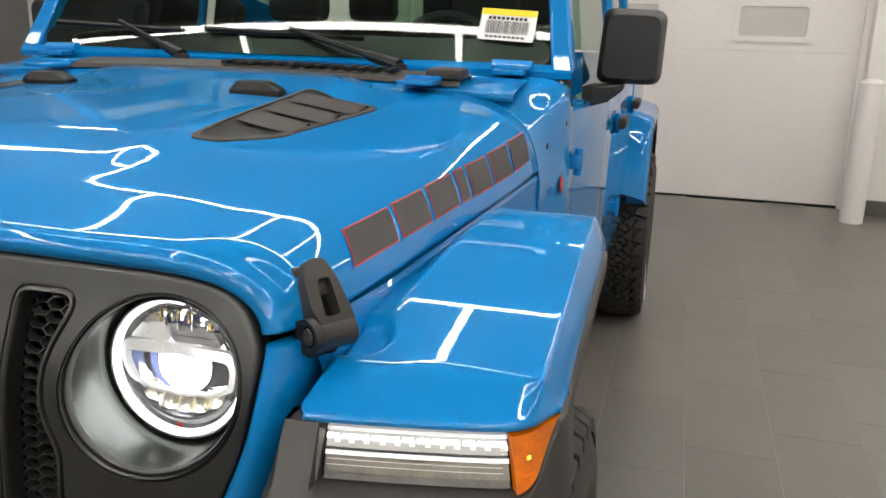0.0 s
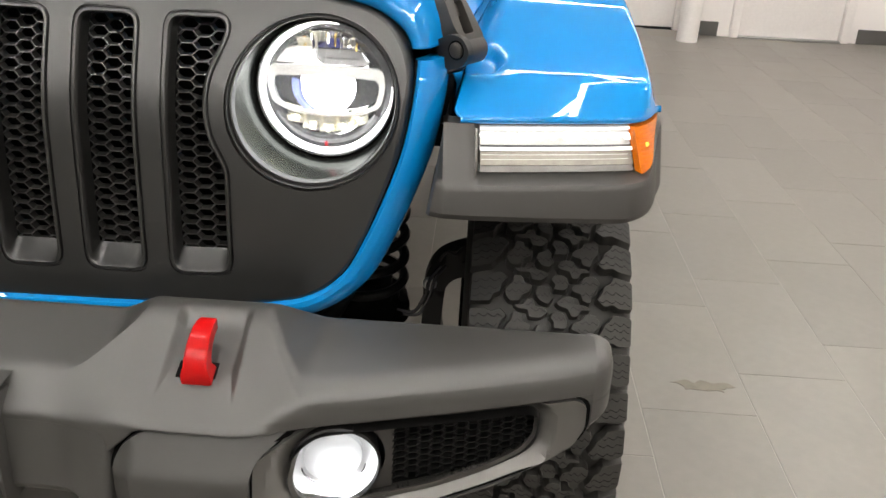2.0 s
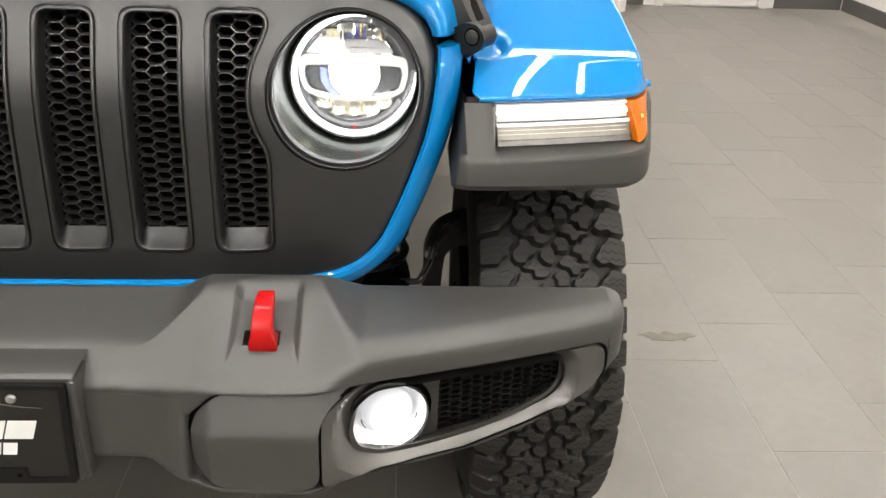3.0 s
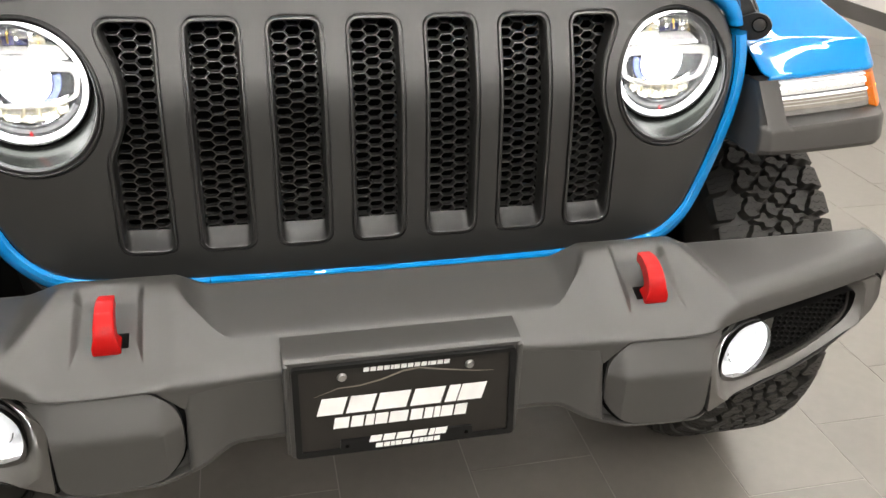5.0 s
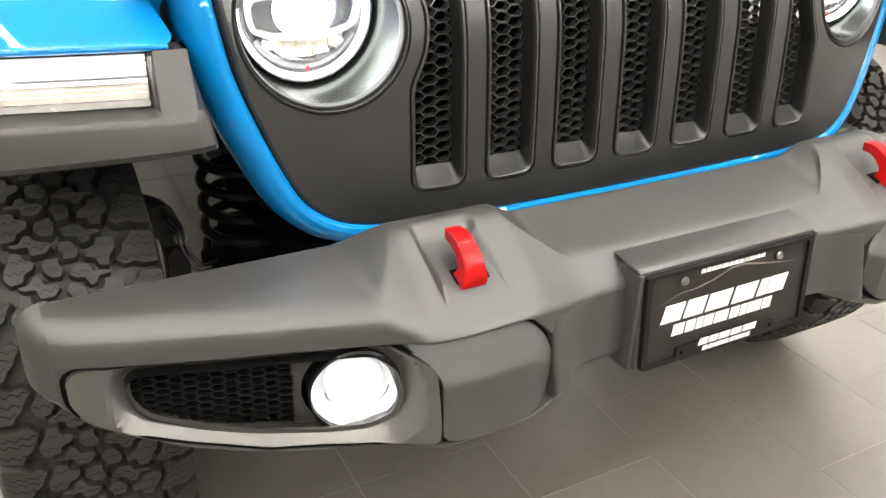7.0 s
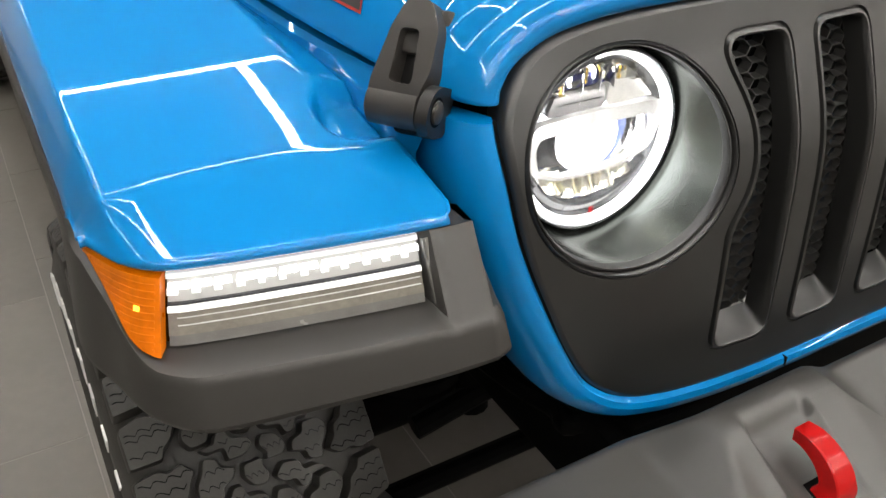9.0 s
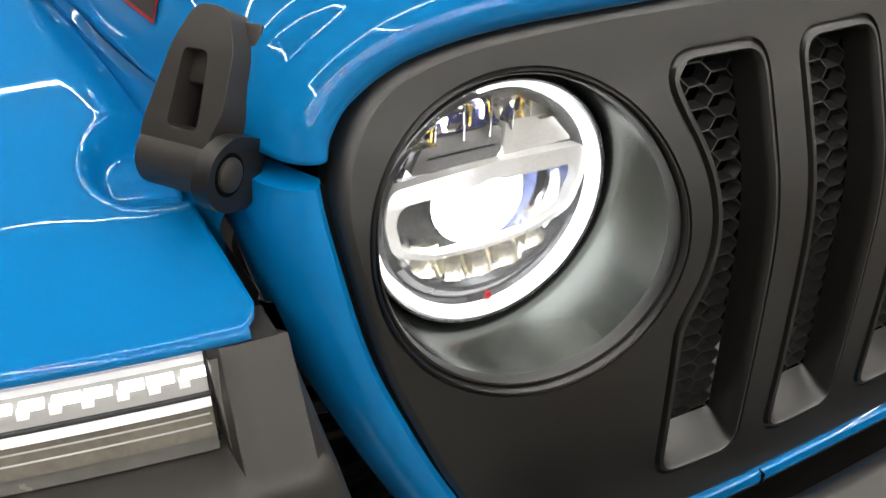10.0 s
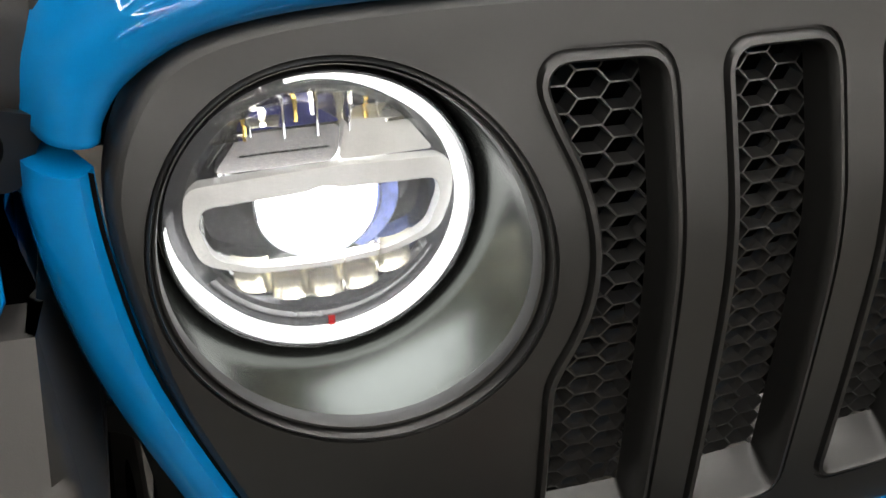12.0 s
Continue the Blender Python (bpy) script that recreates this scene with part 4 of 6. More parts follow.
# ---------- rubber bonnet latches ----------
def latch(s):
    back = Vector((0.582, 0.813, 0.0)).normalized()
    up = Vector((-0.415, 0.30, 0.857))
    up = (up - back * up.dot(back)).normalized()
    m = Matrix.Translation((0.661, 0.1345, 1.1116)) @ Matrix((back, up.cross(back), up)).transposed().to_4x4()
    # local: x to the rear, -y outward, z up
    out = rounded([(-0.020, -0.053), (0.030, -0.053), (0.028, -0.024), (0.019, 0.022), (0.011, 0.048), (-0.012, 0.048), (-0.025, 0.024), (-0.026, -0.014), (-0.020, -0.030)], 0.008, 4)
    hole = rounded([(-0.011, -0.026), (0.011, -0.026), (0.0095, 0.021), (-0.008, 0.021)], 0.005, 4)

    def place(u, v, q):
        return (u * (1 + 1.6 * q) - 0.10 * q, -0.012 + q + 0.004 * smooth_step((v - 0.020) / 0.03) + 0.003 * smooth_step((-0.026 - v) / 0.02), v)

    l = part("hood_latch", flip(moved(slab(out, place, 0.032, [hole], 0.012), m), s), LATCH, car, "dark rubber hood latch with a slot", bevel=0.0075, crisp=True)
    part("keeper", flip(moved(box((0.002, 0.004, 0.012), (0.024, 0.012, 0.020), bevel=0.003), m), s), LATCH, l)
    part("strap", flip(moved(box((0.0, 0.012, -0.004), (0.030, 0.006, 0.076), bevel=0.002), m), s), BLACK, l, "black strap behind the slot")
    part("hook_plate", flip(moved(box((-0.020, 0.014, 0.036), (0.018, 0.020, 0.016), bevel=0.003), m), s), LATCH, l, "dark keeper on the hood")
    b = m @ pose(0.030, 0.0065, -0.043, 0, -90, 0)
    base = part("latch_base", flip(lathe([(0.0, 0.0), (0.017, 0.0), (0.0195, 0.002), (0.0195, 0.049), (0.018, 0.050), (0.0, 0.050)], 28, b), s), LATCH, l, "dark round pivot of the latch")
    tab = rounded([(0.031, -0.058), (0.030, -0.036), (0.014, -0.0225), (-0.020, -0.020), (-0.016, -0.062), (0.014, -0.0680)], 0.009, 5)
    lug = part("pivot_lug", flip(moved(slab(tab, lambda u, v, q: (-0.0400 + q, -u, v), 0.011, (), 0.012), m), s), LUG, l, "black rounded lug of the latch pivot", bevel=0.0028, crisp=True)
    part("bracket", flip(moved(join(box((-0.025, 0.020, -0.042), (0.010, 0.034, 0.040), bevel=0.004), box((-0.012, 0.030, -0.052), (0.050, 0.022, 0.026), bevel=0.005)), m), s), BLACK, l, "black bracket under the latch")
    pin = m @ pose(-0.0400, -0.0125, -0.0447, 0, -90, 0)
    part("bolt", flip(lathe([(0.0, 0.0030), (0.0082, 0.0030), (0.0100, 0.0018), (0.0105, -0.001)], 24, pin), s), LATCH, lug, "round bolt head")
    part("washer", flip(lathe([(0.0105, 0.0002), (0.0128, 0.0004), (0.0132, -0.001)], 24, pin), s), DARK, lug)


latch(1)
latch(-1)


# ---------- front bumper ----------
FACE = crom([(0.0, -0.240), (0.15, -0.240), (0.225, -0.241), (0.30, -0.257), (0.36, -0.262), (0.46, -0.261), (0.524, -0.236), (0.70, -0.184), (0.80, -0.152), (0.835, -0.140), (0.868, -0.125)], 140)


def face_y(x):
    """The bumper's front in plan."""
    return float(np.interp(x, [p[0] for p in FACE], [p[1] for p in FACE]))


def bottom_z(x):
    return float(np.interp(x, [0.0, 0.24, 0.34, 0.47, 0.60, 0.68, 0.75, 0.81, 0.85, 0.875, 0.90], [0.585, 0.585, 0.556, 0.553, 0.555, 0.564, 0.580, 0.604, 0.630, 0.648, 0.664]))


def ramp(x):
    """From 0 to 1 with nearly straight flanks, for crisp folds."""
    return 0.7 * min(1.0, max(0.0, x)) + 0.3 * smooth_step(x)


def bumper_section(x):
    """Back, top edge, front facets and foot of the bumper at x, with soft corners."""
    f, zb = face_y(x), bottom_z(x)
    m1, m2 = 1 - ramp((x - 0.262) / 0.045), 1 - ramp((x - 0.228) / 0.080)
    wing = ramp((x - 0.458) / 0.060)
    sunk = smooth_step((x - 0.344) / 0.013) * (1 - smooth_step((x - 0.426) / 0.013))

    def mix(m, mid, hump, side, pocket):
        out = []
        for a, b, c, d in zip(mid, hump, side, pocket):
            v = a * m + b * (1 - m) if x < 0.38 else b * (1 - wing) + c * wing
            out.append(v * (1 - sunk) + d * sunk)
        return tuple(out)

    back = mix(m1, (-0.085, 0.764), (-0.085, 0.783), (-0.052, 0.7490), (-0.085, 0.783))
    c1 = mix(m1, (-0.192, 0.738), (-0.112, 0.787), (f + 0.028, 0.7485), (-0.112, 0.787))
    c2 = mix(m2, (-0.203, 0.732), (-0.130, 0.782), (f + 0.008, 0.7395), (-0.127, 0.767))
    c3 = mix(m2, (-0.234, 0.705), (-0.236, 0.724), (f + 0.001, 0.726), (-0.206, 0.7410))
    c4 = mix(m2, (f, 0.697), (f, 0.708), (f, 0.706), (f, 0.708))
    mid = 1 - smooth_step((x - 0.235) / 0.05)
    pad = smooth_step((x - 0.296) / 0.005) * (1 - smooth_step((x - 0.8625) / 0.003))
    deep = 0.018 * pad + 0.085 * smooth_step((x - 0.474) / 0.012) * (1 - smooth_step((x - 0.815) / 0.03))
    zg = 0.7030 - 0.036 * (1 - min(1.0, max(0.0, (x - 0.298) / 0.0355)))
    zg = zg if pad > 0.01 else 0.690
    low = f - 0.022 * (1 - wing) * (1 - mid) - 0.006 * mid
    poly = [(back[0] + 0.03, back[1] - 0.05), back, c1, c2, c3, c4, (f + 0.0005, zg), (f + deep, zg - 0.003 * pad), (low + deep, zb + 0.016 - 0.003 * pad), (low + 0.002, zb + 0.012), (low + 0.008, zb), (low + 0.11, zb + 0.02)]
    radius = [0, 0.010, 0.014, 0.009, 0.014, 0.010, 0.004, 0, 0, 0.003, 0.008, 0]
    out = []
    for k, p in enumerate(poly):
        if not radius[k]:
            out += [p] if k in (0, len(poly) - 1) else [p]
            continue
        a, b, c = (Vector(poly[k + d]) for d in (-1, 0, 1))
        p1 = b + (a - b).normalized() * min(radius[k], (a - b).length * 0.48)
        p2 = b + (c - b).normalized() * min(radius[k], (c - b).length * 0.48)
        for t in (0, 0.25, 0.5, 0.75, 1):
            out.append(tuple((1 - t) ** 2 * p1 + 2 * t * (1 - t) * b + t * t * p2))
    return out


xs = [0, 0.10, 0.19] + list(np.arange(0.21, 0.296, 0.008)) + [0.2965, 0.2985, 0.3005] + list(np.arange(0.306, 0.344, 0.008)) + list(np.arange(0.344, 0.3580, 0.0015)) + [0.36, 0.38, 0.40, 0.42]
xs += list(np.arange(0.426, 0.440, 0.0015)) + list(np.arange(0.446, 0.53, 0.008)) + [0.55, 0.60, 0.65, 0.70, 0.75, 0.80, 0.82, 0.84, 0.855, 0.861, 0.863, 0.8645, 0.866, 0.868]
rows = [[(x, y, z) for y, z in bumper_section(x)] for x in xs]
# the end turns round a corner and runs back along the side
last = bumper_section(0.868)
f0, zb0 = face_y(0.868), bottom_z(0.868)
bend = crom([(0.868, -0.125), (0.882, -0.113), (0.8915, -0.097), (0.896, -0.077), (0.8975, -0.052)], 13)
for k, p in enumerate(bend):
    a, b = Vector(bend[max(k - 1, 0)]), Vector(bend[min(k + 1, 12)])
    t = (b - a).normalized()
    n = Vector((t.y, -t.x))
    rise = 0.022 * k / 12
    row = []
    for y, z in last:
        d = y - f0
        zz = z + rise * min(1.0, max(0.0, (0.70 - z) / (0.70 - zb0)))
        q = Vector(p) - n * min(d, 0.034)
        far = smooth_step((d - 0.034) / 0.02)
        q = q.lerp(Vector((0.858, -0.056)), far)
        row.append((q.x, q.y, zz))
    if k:
        rows.append(row)
rows = [[(-p[0], p[1], p[2]) for p in r] for r in reversed(rows[1:])] + rows
bumper = part("front_bumper", loft(rows), BUMPER, car, "textured grey plastic front bumper", sharp=60, crisp=True)


def bumper_side(s):
    # smooth inner pad
    pad = rounded([(0.3015, 0.600), (0.3015, 0.664), (0.334, 0.7005), (0.512, 0.7005), (0.4655, 0.672), (0.4655, 0.568), (0.40, 0.566), (0.335, 0.570)], 0.024, 6)

    def pad_face(u, v, q):
        y = face_y(u) + 0.009 - 0.029 * min(1, max(0, (0.70 - v) / 0.050))
        rim = 1 - min(1, max(0, (u - 0.3015) / 0.026))
        return (u, y + 0.014 * rim + q, v)

    pad = inset(dense(pad, 0.01), 0.0006)
    part("bumper_pad", flip(slab(pad, pad_face, 0.022, (), 0.007), s), BUMPER, bumper, "smooth grey bumper pad", sharp=24, bevel=0.0035, crisp=True)
    part("gasket", flip(slab(inset(pad, -0.0060), lambda u, v, q: (u, pad_face(u, v, q)[1] + 0.007, v), 0.003, (), 0.012), s), DARK, bumper, "black gap round the pad")
    # lamp bezel
    outer = rounded([(0.4680, 0.572), (0.4672, 0.672), (0.514, 0.7005), (0.62, 0.7005), (0.74, 0.7005), (0.846, 0.7005), (0.8600, 0.690), (0.8600, 0.660), (0.846, 0.639), (0.80, 0.617), (0.74, 0.598), (0.66, 0.580), (0.56, 0.572)], 0.010, 4)
    hole = rounded([(0.510, 0.602), (0.500, 0.630), (0.508, 0.668), (0.536, 0.690), (0.64, 0.6900), (0.788, 0.6880), (0.800, 0.678), (0.800, 0.648), (0.783, 0.628), (0.735, 0.610), (0.67, 0.596), (0.59, 0.587), (0.54, 0.587)], 0.012, 4)
    outer, hole = inset(dense(outer, 0.008), 0.0010), dense(hole, 0.006)

    def fy(u):
        return float(np.interp(u, [0.46, 0.525, 0.70, 0.85], [-0.268, -0.236, -0.184, -0.135]))

    fine = dense(hole, 0.002)

    def bezel_face(u, v, q):
        lean = -0.020 * smooth_step((0.70 - v) / 0.11)
        # the face dips towards the opening
        d = min(math.dist((u, v), h) for h in fine)
        return (u, fy(u) + lean + 0.021 * (1 - min(1.0, d / 0.0215)) + q, v)

    bez = part("fog_bezel", flip(slab(outer, bezel_face, 0.02, [hole], 0.0055), s), BEZEL, bumper, "satin grey bezel round the fog lamp", sharp=40, bevel=0.002, crisp=True)
    part("gasket", flip(slab(inset(outer, -0.0056), lambda u, v, q: (u, bezel_face(u, v, q)[1] + 0.007, v), 0.003, [hole], 0.012), s), DARK, bumper, "black gap round the bezel")
    big = inset(outer, -0.0052)
    k = min(range(len(big)), key=lambda q: math.dist(big[q], (0.49, 0.565)))
    big = big[k:] + big[:k]
    if big[3][0] < big[0][0]:
        big = big[:1] + big[:0:-1]
    tip = [p for p in big[:big.index(max(big)) + 1]] + [p for p in big[big.index(max(big)) + 1:] if p[1] > 0.68 and p[0] > 0.80]
    rim = [(0.80, 0.7045), (0.8665, 0.7045), (0.8665, bottom_z(0.8665) + 0.014)] + [(u, bottom_z(u) + 0.014) for u in np.arange(0.855, 0.485, -0.015)]
    part("bezel_surround", flip(slab(tip + rim, lambda u, v, q: (u, max(fy(u), face_y(u)) + 0.0015 - 0.014 * smooth_step((0.70 - v) / 0.11) + q, v), 0.012, (), 0.008), s), BUMPER, bumper, "grey bumper skin round the bezel", sharp=40, bevel=0.002, crisp=True)
    lip = lambda u, v, q: (u, fy(u) - 0.020 * smooth_step((0.70 - v) / 0.11) + 0.0185 + q, v)
    part("inner_lip", flip(slab(inset(hole, -0.001), lip, 0.004, [inset(hole, 0.0055)], 0.008), s), FLARE, bez, "dark inner lip of the bezel", sharp=40)
    well = [p for p in hole if p[0] < 0.622]
    part("lamp_plate", flip(slab(well, lambda u, v, q: (u, fy(u) + 0.018 + q, v), 0.006, [circle((0.553, 0.638), 0.0590, 40)], 0.02), s), FLARE, bez, "dark plate round the lamp")
    rows = []
    for o, d in ((0.0, 0.010), (0.0, 0.040), (0.002, 0.086)):
        rows.append([(u, fy(u) - 0.010 + d + 0.0, v) for u, v in hole])
    part("bezel_wall", flip(loft(rows, closed=True), s), BLACK, bez)
    part("bezel_back", flip(slab(hole, lambda u, v, q: (u, fy(u) + 0.075 + q, v), 0.004, (), 0.03), s), DARK, bez)
    # mesh
    geos = []
    w, h, t = 0.0195, 0.0098, 0.0009
    for c in range(0, 13):
        for r in range(0, 12):
            cx, cz = 0.630 + c * 0.75 * w, 0.600 + r * h + (h / 2 if c % 2 else 0)
            cs = [(cx + w / 2 * math.cos(a), cz + h / math.sqrt(3) * math.sin(a)) for a in np.radians(range(0, 360, 60))]
            for a, b in zip(cs[:3], cs[1:4]):
                if inside(((a[0] + b[0]) / 2, (a[1] + b[1]) / 2), hole):
                    d = (Vector(b) - Vector(a)).normalized()
                    n = Vector((-d.y, d.x)) * t
                    V = []
                    for p in (Vector(a), Vector(b)):
                        for k, dep in ((1.3, 0.008), (0.7, 0), (-0.7, 0), (-1.3, 0.008)):
                            e = p + n * k
                            V.append((e.x, fy(e.x) + 0.016 + dep, e.y))
                    geos.append((V, [(0, 4, 5, 1), (1, 5, 6, 2), (2, 6, 7, 3)]))
    part("bezel_mesh", flip(join(*geos), s), BLACK, bez, "black honeycomb mesh", smooth=False)
    # fog lamp
    m = pose(0.552, -0.217, 0.638, 90, 0, 13) @ Matrix.Scale(1.26, 4)
    lamp = part("fog_lamp", flip(lathe([(0.0455, -0.03), (0.0455, 0.004), (0.0435, 0.006), (0.0425, 0.002)], 48, m), s), BLACK, bumper, "round fog lamp, switched on")
    part("reflector", flip(lathe([(0.0425, 0.001), (0.036, -0.012), (0.024, -0.022), (0.0, -0.026)], 40, m), s), FOGREF, lamp, "bright fog reflector")
    part("diode_cup", flip(lathe([(0.0, 0.004), (0.020, 0.002), (0.028, -0.004), (0.029, -0.012)], 32, m @ pose(0, 0.006, 0)), s), FOGDOME, lamp, "pale domed lamp module")
    part("inner_rim", flip(tube([m @ Vector((0.030 * math.cos(a), 0.008 + 0.024 * math.sin(a), 0.0085)) for a in np.radians(np.linspace(185, 355, 26))], 0.0010, 6), s), SMOKED, lamp, "thin curved rim in the lamp")
    part("diode", flip(lathe([(0.0, 0.0095), (0.0085, 0.0088), (0.0110, 0.0050)], 20, m @ pose(0.004, -0.004, 0)), s), DIODE, lamp, "glowing fog diode")
    c = part("lens", flip(lathe([(0.0, 0.012), (0.02, 0.0105), (0.034, 0.007), (0.043, 0.002)], 40, m), s), COVER, lamp, "clear lens", sharp=80, facing=(0, -1, 0))
    c.visible_shadow = False
    # tow hook
    path = crom([(-0.198, 0.738), (-0.203, 0.752), (-0.199, 0.766), (-0.186, 0.7785), (-0.168, 0.7855), (-0.152, 0.785)], 18)
    rows = []
    for k, p in enumerate(path):
        a, b = path[max(k - 1, 0)], path[min(k + 1, 17)]
        d = Vector((b[0] - a[0], b[1] - a[1])).normalized()
        n = Vector((-d.y, d.x))
        th = np.interp(k, [0, 6, 17], [0.0125, 0.0095, 0.0065])
        wd = np.interp(k, [0, 3, 5, 17], [0.0185, 0.0175, 0.0140, 0.0105])
        loop = [(wd, th), (wd * 0.86, th * 1.15), (-wd * 0.86, th * 1.15), (-wd, th), (-wd, -th), (-wd * 0.86, -th * 1.15), (wd * 0.86, -th * 1.15), (wd, -th)]
        rows.append([(0.391 + u, p[0] + n.x * v, p[1] + n.y * v) for u, v in loop])
    part("tow_hook", flip(loft(rows, closed=True, capped=True), s), RED, bumper, "glossy red tow hook", sharp=35, crisp=True)
    part("hook_slot", flip(moved(box((0, 0, 0), (0.047, 0.024, 0.004), bevel=0.001), pose(0.3875, -0.193, 0.7445, 19)), s), DARK, bumper)


FOGDOME = material("fog_dome", (0.45, 0.47, 0.50), 0.2, 0.0, emit=0.25)
DIODE = material("fog_diode", (1, 1, 1), 0.3, emit=130.0, emit_color=(1, 0.98, 0.94))
FOGREF = material("fog_reflector", (0.42, 0.43, 0.44), 0.3, 0.3, emit=0.22)
bumper_side(1)
bumper_side(-1)


# ---------- plate and holder ----------
def plate():
    tilt = 0.10

    def face(u, v, q):
        return (u, -0.257 + (0.722 - v) * tilt + q * 1.0 - 0.0, v)

    def py(v):
        return -0.257 - (0.722 - v) * tilt

    out = rounded([(-0.163, 0.575), (0.163, 0.575), (0.163, 0.726), (-0.163, 0.726)], 0.006, 4)
    h = part("plate_holder", slab(out, lambda u, v, q: (u, py(v) + q * (1 if v < 0.7 else 1), v), 0.05, (), 0.05), BUMPER, car, "grey holder with a black dealer plate", bevel=0.003)
    part("holder_top", loft([[(x, -0.202, 0.7325) for x in (-0.168, 0.168)], [(x, -0.252, 0.7285) for x in (-0.166, 0.166)], [(x, -0.259, 0.724) for x in (-0.164, 0.164)], [(x, -0.20, 0.70) for x in (-0.164, 0.164)]]), BUMPER, h, bevel=0.002)
    for x in (-0.164, 0.164):
        part("holder_side", box((x, -0.232, 0.648), (0.008, 0.062, 0.150), bevel=0.003), BUMPER, h)
    rim = [(-0.157, 0.5785), (0.157, 0.5785), (0.157, 0.7195), (-0.157, 0.7195)]
    win = [(-0.148, 0.586), (-0.095, 0.586), (-0.095, 0.600), (0.095, 0.600), (0.095, 0.586), (0.148, 0.586), (0.148, 0.714), (-0.148, 0.714)]
    p = part("dealer_plate", slab(rounded([(-0.152, 0.582), (0.152, 0.582), (0.152, 0.717), (-0.152, 0.717)], 0.004), lambda u, v, q: (u, py(v) - 0.004 + q, v), 0.003, (), 0.06), PLATE, h, "black dealer plate with white blocks")
    part("plate_frame", slab(rounded(rim, 0.006), lambda u, v, q: (u, py(v) - 0.008 + q, v), 0.008, [rounded(win, 0.003, 3)], 0.05), BLACK, h, "black plate frame")
    for x in (-0.0895, 0.0895):
        part("screw", lathe([(0.0, 0.004), (0.005, 0.0035), (0.0068, 0.0)], 16, pose(x, py(0.700) - 0.005, 0.700, 90)), STEEL, h, "bright screw head")
    for x in (-0.086, 0.086):
        part("hole", lathe([(0.0, 0.0006), (0.003, 0.0006), (0.003, 0.0)], 12, pose(x, py(0.591) - 0.0085, 0.591, 90)), DARK, h)

    def bars(name, x0, x1, z0, z1, widths, slant, y_off, gap=0.16):
        tot = sum(widths)
        x = x0
        geos = []
        for w in widths:
            ww = (x1 - x0) * w / tot
            a, b = x, x + ww * (1 - gap)
            V = [(a, py(z0) - y_off, z0), (b, py(z0) - y_off, z0), (b + slant, py(z1) - y_off, z1), (a + slant, py(z1) - y_off, z1)]
            V += [(q[0], q[1] + 0.0007, q[2]) for q in V]
            geos.append((V, [(0, 1, 2, 3), (0, 4, 5, 1), (1, 5, 6, 2), (2, 6, 7, 3), (3, 7, 4, 0)]))
            x += ww
        part(name, join(*geos), WHITE_INK, p, "white printed blocks", smooth=False)

    bars("small_print", -0.060, 0.062, 0.7045, 0.7105, [1, 1, 1, 1, .5, 1, 1, 1, 1, 1, .4, 1, 1, 1], 0.001, 0.0048, 0.2)
    bars("large_print", -0.126, 0.113, 0.642, 0.668, [1.1, 1.1, 1.35, 1.35, 0.5, 1.1], 0.008, 0.0048, 0.12)
    bars("middle_print", -0.104, 0.088, 0.619, 0.636, [1.2, 1, .7, 1, 1.5, 1, .7, .5, 1, 1], 0.003, 0.0048, 0.14)
    bars("frame_print", -0.055, 0.058, 0.5935, 0.6035, [1.1, 1.1, 1.35, 1.35, 0.5, 1.1], 0.003, 0.0088, 0.14)
    bars("frame_small_print", -0.046, 0.048, 0.5835, 0.5900, [1.2, 1, .7, 1, 1.5, 1, .7, .5, 1, 1], 0.001, 0.0088, 0.16)
    ridge = [(-0.128, 0.672), (-0.095, 0.683), (-0.065, 0.684), (-0.035, 0.690), (-0.005, 0.700), (0.018, 0.7025), (0.05, 0.696), (0.10, 0.688), (0.125, 0.686)]
    g = []
    for k, (a, b) in enumerate(zip(ridge, ridge[1:])):
        w0 = 0.0004 + 0.0012 * math.sin(math.pi * k / 8)
        w1 = 0.0004 + 0.0012 * math.sin(math.pi * (k + 1) / 8)
        V = [(a[0], py(a[1]) - 0.0047, a[1] - w0), (b[0], py(b[1]) - 0.0047, b[1] - w1), (b[0], py(b[1]) - 0.0047, b[1] + w1), (a[0], py(a[1]) - 0.0047, a[1] + w0)]
        g.append((V, [(0, 1, 2, 3)]))
    part("ridge_line", join(*g), LAMPGREY, p, "thin grey ridge line", smooth=False)


plate()


# ---------- wheels ----------
R_TYRE, W_TYRE = 0.413, 0.282


